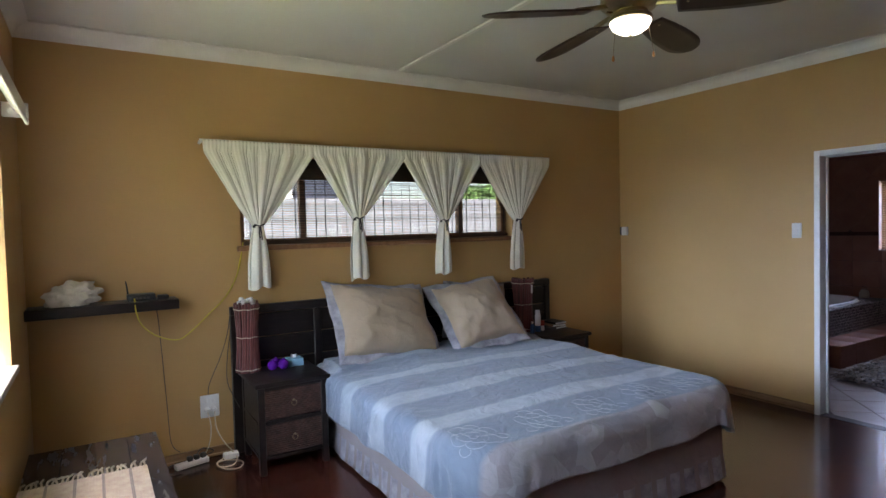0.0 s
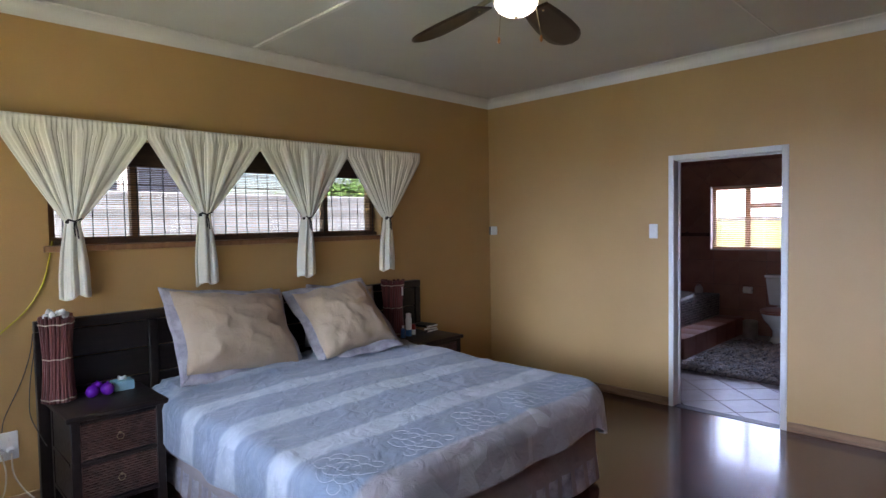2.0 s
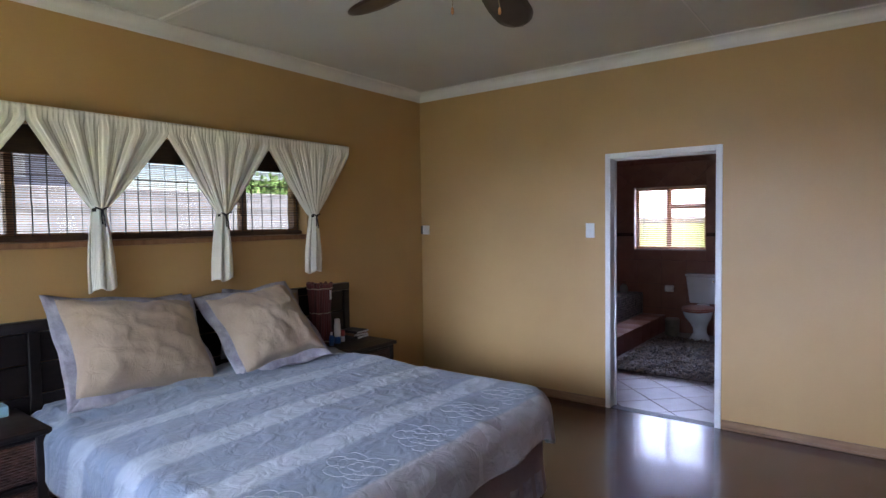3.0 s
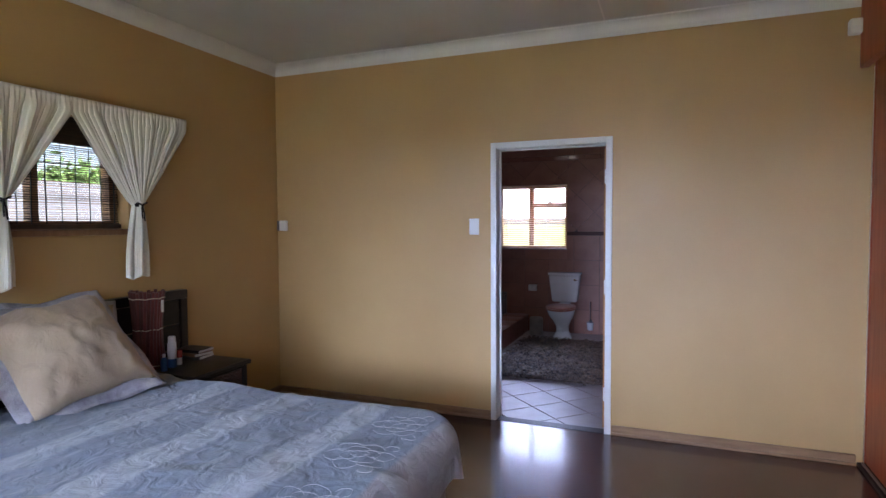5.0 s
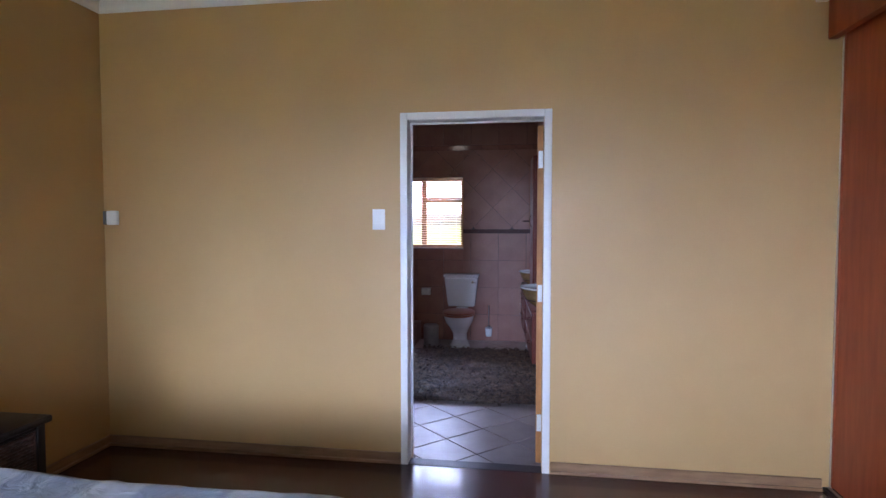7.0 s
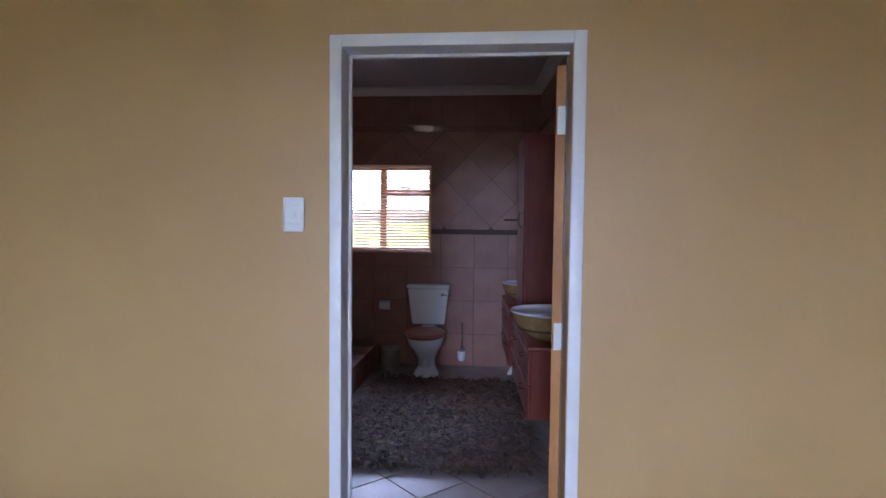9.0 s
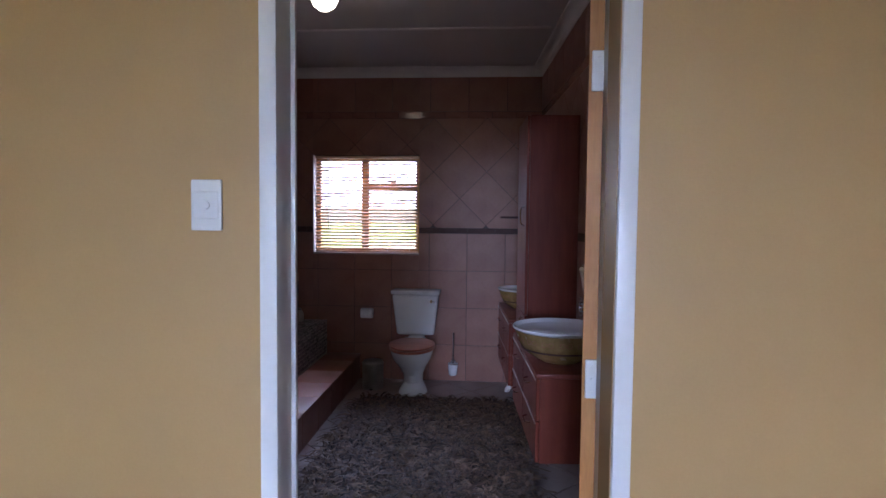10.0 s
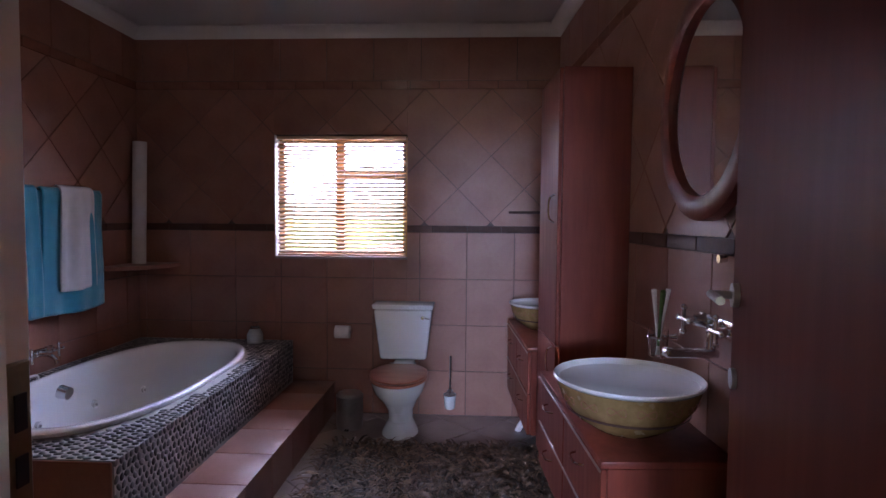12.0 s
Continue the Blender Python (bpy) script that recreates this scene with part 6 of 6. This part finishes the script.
# ---- towels ----
rl = thing("towel_rail", (9.35, YL - 0.06, 1.56), "chrome towel rail above the tub", "towel rail")
part("bar", cyl(nb(), (8.78, YL - 0.075, 1.565), (9.80, YL - 0.075, 1.565), 0.009, seg=12), M_CHROME, rl)
for x in (8.80, 9.78):
    part("bracket", cyl(nb(), (x, YL - 0.075, 1.565), (x, YL - 0.008, 1.565), 0.012, seg=12), M_CHROME, rl)


def towel(x0, x1, drop_f, drop_b, material, label, off, seed, group):
    ob = thing("towel", ((x0 + x1) / 2, YL - 0.075, 1.565 - drop_f), label, "towel", group)
    tot = drop_f + drop_b

    def f(u, v):
        s = v * tot
        r = 0.014 + off
        wv = 0.012 * math.sin(u * 9 + seed) + 0.006 * math.sin(u * 19 + seed * 2)
        if s < drop_b:
            y, z, k = YL - 0.075 + r, 1.565 - (drop_b - s), (drop_b - s)
        else:
            k = s - drop_b
            y, z = YL - 0.075 - r, 1.565 - k
        if abs(s - drop_b) < 0.04:
            a = (s - drop_b) / 0.04
            y, z = YL - 0.075 - r * math.sin(a * math.pi / 2), 1.565 + r * (math.cos(a * math.pi / 2)) - abs(a) * 0.02
        flare = (u - 0.5) * 0.05 * min(1, k / 0.5)
        return (x0 + (x1 - x0) * u + flare, min(YL - 0.012, y - (wv * min(1, k / 0.2) if s > drop_b else 0)), z + 0.012 * math.sin(u * 5 + seed) * min(1, k))
    bm = nb()
    grid(bm, 30, 60, f)
    part("cloth", bm, material, ob, smooth=180).modifiers.new("thickness", "SOLIDIFY").thickness = 0.008
    bm = nb()
    grid(bm, 30, 2, lambda u, v: Vector(f(u, 0.905 + 0.03 * v)) + Vector((0, -0.006, 0)))
    part("border_band", bm, material, ob, smooth=180)


towel(8.86, 9.245, 0.72, 0.55, M_TEAL, "turquoise bath towel folded over the rail", 0.0, 0.4, "bath towels")
towel(9.285, 9.81, 0.735, 0.55, M_TEAL, "turquoise bath towel folded over the rail", 0.0, 2.1, "bath towels")
towel(8.90, 9.125, 0.60, 0.35, M_TOWEL, "white hand towel laid over a turquoise towel", 0.014, 1.2, "hand towels")
towel(9.42, 9.71, 0.60, 0.35, M_TOWEL, "white hand towel laid over a turquoise towel", 0.014, 3.0, "hand towels")
bm = nb()
cx, cy = XF - 0.010, YL - 0.010
pts = [(cx, cy)] + [(cx - (0.50 * math.cos(a)), cy - 0.32 * math.sin(a)) for a in [k * math.pi / 24 for k in range(13)]]
lo = [bm.verts.new((x, y, 1.045)) for x, y in pts]
hi = [bm.verts.new((x, y, 1.072)) for x, y in pts]
bm.faces.new(lo)
bm.faces.new(hi)
for i in range(len(pts)):
    bm.faces.new((lo[i], lo[(i + 1) % len(pts)], hi[(i + 1) % len(pts)], hi[i]))
bmesh.ops.recalc_face_normals(bm, faces=bm.faces)
solo("tiled_corner_shelf", bm, M_BTILE, "rounded terracotta corner shelf above the tub", "shelf", smooth=30)
bm = nb()
cyl(bm, (10.195, 5.05, 1.073), (10.195, 5.028, 1.955), 0.047, seg=28)
cn = thing("candle_column", (10.195, 5.04, 1.072), "tall white column candle on the corner shelf", "candle")
part("wax", bm, M_TOWEL, cn)
jr = thing("deck_jar", (10.215, 4.20, 0.5), "small grey glass jar on the pebble deck", "jar")
part("body", lathe(nb(), [(0.045, 0.0), (0.056, 0.01), (0.058, 0.06), (0.040, 0.10), (0.030, 0.108)], (10.215, 4.20, 0.5), 24), M_STEEL, jr)
part("stopper", lathe(nb(), [(0.030, 0.108), (0.034, 0.116), (0.018, 0.135), (0.022, 0.15), (0.004, 0.16)], (10.215, 4.20, 0.5), 20), M_GLASS, jr)

# ceiling globe
gl = thing("ceiling_light", (8.30, 3.40, 2.58), "small lit globe ceiling light", "ceiling light")
part("globe", lathe(nb(), [(0.004, -0.078), (0.03, -0.072), (0.06, -0.05), (0.078, -0.01), (0.076, 0.03), (0.055, 0.062), (0.04, 0.07)], (8.30, 3.40, 2.665), 28), M_BOWL, gl, "glowing opal globe")
part("base", lathe(nb(), [(0.042, 0.0), (0.055, 0.02), (0.06, 0.075)], (8.30, 3.40, 2.735), 24), M_WHITE, gl)

# ---- shaggy rug ----
rug = thing("shag_rug", (8.77, 2.85, ZB), "shaggy brown rug of leather strips", "rug")
part("backing", box(nb(), 7.86, 9.70, 2.22, 3.48, ZB + 0.001, ZB + 0.012, 0.004, 1), M_RUG, rug)
rnd = random.Random(8)
M_STRIP = mat("leather_strips_mixed", (0.19, 0.118, 0.078), (0.06, 0.035, 0.023), 20, 0.55, island=0.75, bump=0.2)
verts, faces = [], []
for _ in range(9500):
    x, y = rnd.uniform(7.85, 9.71), rnd.uniform(2.21, 3.49)
    a = rnd.uniform(0, 6.283)
    l, w, h = rnd.uniform(0.07, 0.15), rnd.uniform(0.004, 0.010), rnd.uniform(0.012, 0.05)
    d = Vector((math.cos(a), math.sin(a), 0))
    s = Vector((-d.y, d.x, rnd.uniform(-0.5, 0.5))) * w
    c = Vector((x, y, ZB + 0.010))
    b = len(verts)
    for t, z in ((0.0, 0.0), (0.3, h * 0.85), (0.65, h), (1.0, h * rnd.uniform(0.2, 0.9))):
        p = c + d * l * t + Vector((0, 0, z))
        verts += [p + s * (1 - 0.35 * t), p - s * (1 - 0.35 * t)]
    for k in range(3):
        faces.append((b + 2 * k, b + 2 * k + 1, b + 2 * k + 3, b + 2 * k + 2))
me = bpy.data.meshes.new("pile")
me.from_pydata([v - ORIGIN[rug.name] for v in verts], [], faces)
me.materials.append(M_STRIP)
ob = new("pile", me)
ob.parent = rug
tagged(ob, kind="stuff")

# ---- tiles ----
def clip(poly, lo, hi, axis):
    """Cut a convex outline to lo..hi along one axis."""
    for bound, keep in ((lo, 1), (hi, -1)):
        out = []
        for i in range(len(poly)):
            p, q = poly[i], poly[(i + 1) % len(poly)]
            a, b = keep * (p[axis] - bound), keep * (q[axis] - bound)
            if a >= 0:
                out.append(p)
            if (a > 0 > b) or (a < 0 < b):
                t = a / (a - b)
                out.append((p[0] + (q[0] - p[0]) * t, p[1] + (q[1] - p[1]) * t))
        poly = out
        if len(poly) < 3:
            return []
    return poly


def polyarea(p):
    return abs(sum(p[i][0] * p[(i + 1) % len(p)][1] - p[(i + 1) % len(p)][0] * p[i][1] for i in range(len(p)))) / 2


TILE_MESH = {}


def slab(name, parent, poly, to_world, material, depth=0.008):
    """One tile: an outline in wall coordinates, raised by depth, with a chamfered edge."""
    cx, cy = sum(p[0] for p in poly) / len(poly), sum(p[1] for p in poly) / len(poly)
    key = (material.name, depth, tuple((round(p[0] - cx, 3), round(p[1] - cy, 3)) for p in poly))
    if key not in TILE_MESH:
        bm = nb()
        r = max(math.hypot(p[0] - cx, p[1] - cy) for p in poly)
        low = [bm.verts.new((p[0] - cx, p[1] - cy, 0)) for p in poly]
        mid = [bm.verts.new((p[0] - cx, p[1] - cy, depth - 0.002)) for p in poly]
        top = [bm.verts.new(((p[0] - cx) * (1 - 0.003 / r), (p[1] - cy) * (1 - 0.003 / r), depth)) for p in poly]
        n = len(poly)
        for a, b in ((low, mid), (mid, top)):
            for i in range(n):
                bm.faces.new((a[i], a[(i + 1) % n], b[(i + 1) % n], b[i]))
        bm.faces.new(top)
        TILE_MESH[key] = finish(name, bm, material)
    ob = new(name, TILE_MESH[key])
    ob.parent = parent
    ob.matrix_local = to_world @ Matrix.Translation((cx, cy, 0))
    return ob


def rect(s0, s1, t0, t1):
    return [(s0, t0), (s1, t0), (s1, t1), (s0, t1)]


def tile_wall(parent, to_world, s0, s1, ref, hole=None):
    """Straight tiles, a dark border, diagonal tiles, a narrow brick border and a last row."""
    P, G = 0.348, 0.0048
    rows = [(ZB, 0.284), (0.284, 0.629), (0.629, 0.973), (0.973, 1.318)]
    regions = [(s0, s1)] if not hole else [(s0, hole[0]), (hole[0], hole[1]), (hole[1], s1)]

    def put(name, poly, m, depth=0.008):
        for a, b in regions:
            parts = [(ZB, 2.8)]
            if hole and abs(a - hole[0]) < 1e-6:
                parts = [(ZB, hole[2]), (hole[3], 2.8)]
            for c, d in parts:
                q = clip(clip(poly, a, b, 0), c, d, 1)
                if q and polyarea(q) > 0.0006:
                    slab(name, parent, q, to_world, m, depth)

    k0 = math.floor((s0 - ref) / P) - 1
    k1 = math.ceil((s1 - ref) / P) + 1
    for k in range(k0, k1):
        for t0, t1 in rows:
            put("tile", rect(ref + k * P + G / 2, ref + (k + 1) * P - G / 2, t0 + G / 2, t1 - G / 2), M_BTILE)
        put("tile", rect(ref + k * P + G / 2, ref + (k + 1) * P - G / 2, 2.4245, 2.765), M_BTILE)
    k = math.floor((s0 - ref) / 0.25) - 1
    while ref + k * 0.25 < s1:
        put("border_tile", rect(ref + k * 0.25 + 0.002, ref + (k + 1) * 0.25 - 0.002, 1.320, 1.366), M_LIST, 0.012)
        k += 1
    k = math.floor((s0 - ref) / 0.213) - 1
    while ref + k * 0.213 < s1:
        put("brick_tile", rect(ref + k * 0.213 + 0.002, ref + (k + 1) * 0.213 - 0.002, 2.363, 2.420), M_BRICKT, 0.010)
        k += 1
    D = 0.2425
    g = D - 0.0028
    cs, ct = ref + 0.073, 1.637
    for i in range(-24, 25):
        for j in range(-5, 6):
            c = (cs + i * D, ct + j * D)
            if (i + j) % 2 == 0 or not (s0 - D < c[0] < s1 + D):
                continue
            q = clip([(c[0], c[1] - g), (c[0] + g, c[1]), (c[0], c[1] + g), (c[0] - g, c[1])], 1.368, 2.361, 1)
            if q:
                put("tile", q, M_BTILE)


def basis(origin, s, t, n):
    return Matrix(((s[0], t[0], n[0], origin[0]), (s[1], t[1], n[1], origin[1]), (s[2], t[2], n[2], origin[2]), (0, 0, 0, 1)))


objs = bpy.data.objects
tile_wall(objs["wall_bath_east"], basis((XF, 0, 0), (0, 1, 0), (0, 0, 1), (-1, 0, 0)), YR + 0.002, YL, 2.661, (WIN_F[0], WIN_F[1], WIN_F[2] - 0.012, WIN_F[3]))
tile_wall(objs["wall_bath_north"], basis((0, YL, 0), (1, 0, 0), (0, 0, 1), (0, -1, 0)), XI, XF - 0.008, 6.72)
m = Matrix.Translation(SKEW_AT) @ Matrix.Rotation(ANG, 4, "Z") @ Matrix.Translation(-SKEW_AT) @ basis((0, YR, 0), (1, 0, 0), (0, 0, 1), (0, 1, 0))
tile_wall(objs["wall_bath_south"], m, XI + 0.03, XF - 0.01, 6.60)
D = 0.2333
g = D - 0.0055
for i in range(-30, 31):
    for j in range(-30, 31):
        if (i + j) % 2:
            continue
        c = (7.02 + i * D, 2.60 + j * D)
        q = clip(clip([(c[0], c[1] - g), (c[0] + g, c[1]), (c[0], c[1] + g), (c[0] - g, c[1])], 6.548, XF - 0.009, 0), 1.80, YL - 0.009, 1)
        if c[0] < XI + 0.02:
            q = clip(q, 2.194, 2.984, 1) if q else q
        if q and polyarea(q) > 0.001:
            slab("tile", BFLOOR, q, basis((0, 0, ZB - 0.0062), (1, 0, 0), (0, 1, 0), (0, 0, 1)), M_FTILE, 0.0062)

# ---- finger parquet ----
S, W = 0.16, 0.04
near_mesh = {}
for turn in (0, 1):
    bm = nb()
    a, b = (S - 0.0005, W - 0.0005) if turn == 0 else (W - 0.0005, S - 0.0005)
    box(bm, -a / 2, a / 2, -b / 2, b / 2, -0.008, 0.0)
    near_mesh[turn] = finish("parquet_finger", bm, M_PARQ)
verts, faces = [], []
count = 0
nx, ny = int((6.448 - XL) / S), int((YB - YS) / S)
rnd = random.Random(2)
for i in range(nx + 1):
    for j in range(ny + 1):
        turn = (i + j) % 2
        for k in range(4):
            cx, cy = XL + (i + 0.5) * S, YS + (j + 0.5) * S
            if turn == 0:
                cy += (k - 1.5) * W
                hx, hy = (S - 0.0005) / 2, (W - 0.0005) / 2
            else:
                cx += (k - 1.5) * W
                hx, hy = (W - 0.0005) / 2, (S - 0.0005) / 2
            ax, bx, ay, by = cx - hx, min(cx + hx, 6.4515), cy - hy, min(cy + hy, YB)
            if bx - ax < 0.004 or by - ay < 0.004:
                continue
            dz = rnd.uniform(-0.00015, 0.0)
            if 4.85 < cx < 6.36 and 2.2 < cy < 3.3 and count < 300:
                ob = new("parquet_finger", near_mesh[turn])
                ob.parent = FLOOR
                ob.location = (cx, cy, dz)
                count += 1
                continue
            b = len(verts)
            verts += [(ax, ay, dz), (bx, ay, dz), (bx, by, dz), (ax, by, dz), (ax, ay, -0.008), (bx, ay, -0.008), (bx, by, -0.008), (ax, by, -0.008)]
            faces += [(b, b + 1, b + 2, b + 3), (b, b + 4, b + 5, b + 1), (b + 1, b + 5, b + 6, b + 2), (b + 2, b + 6, b + 7, b + 3), (b + 3, b + 7, b + 4, b)]
me = bpy.data.meshes.new("parquet_fingers")
me.from_pydata(verts, [], faces)
me.materials.append(M_PARQ2)
ob = new("parquet_fingers", me)
ob.parent = FLOOR
tagged(ob, kind="stuff")
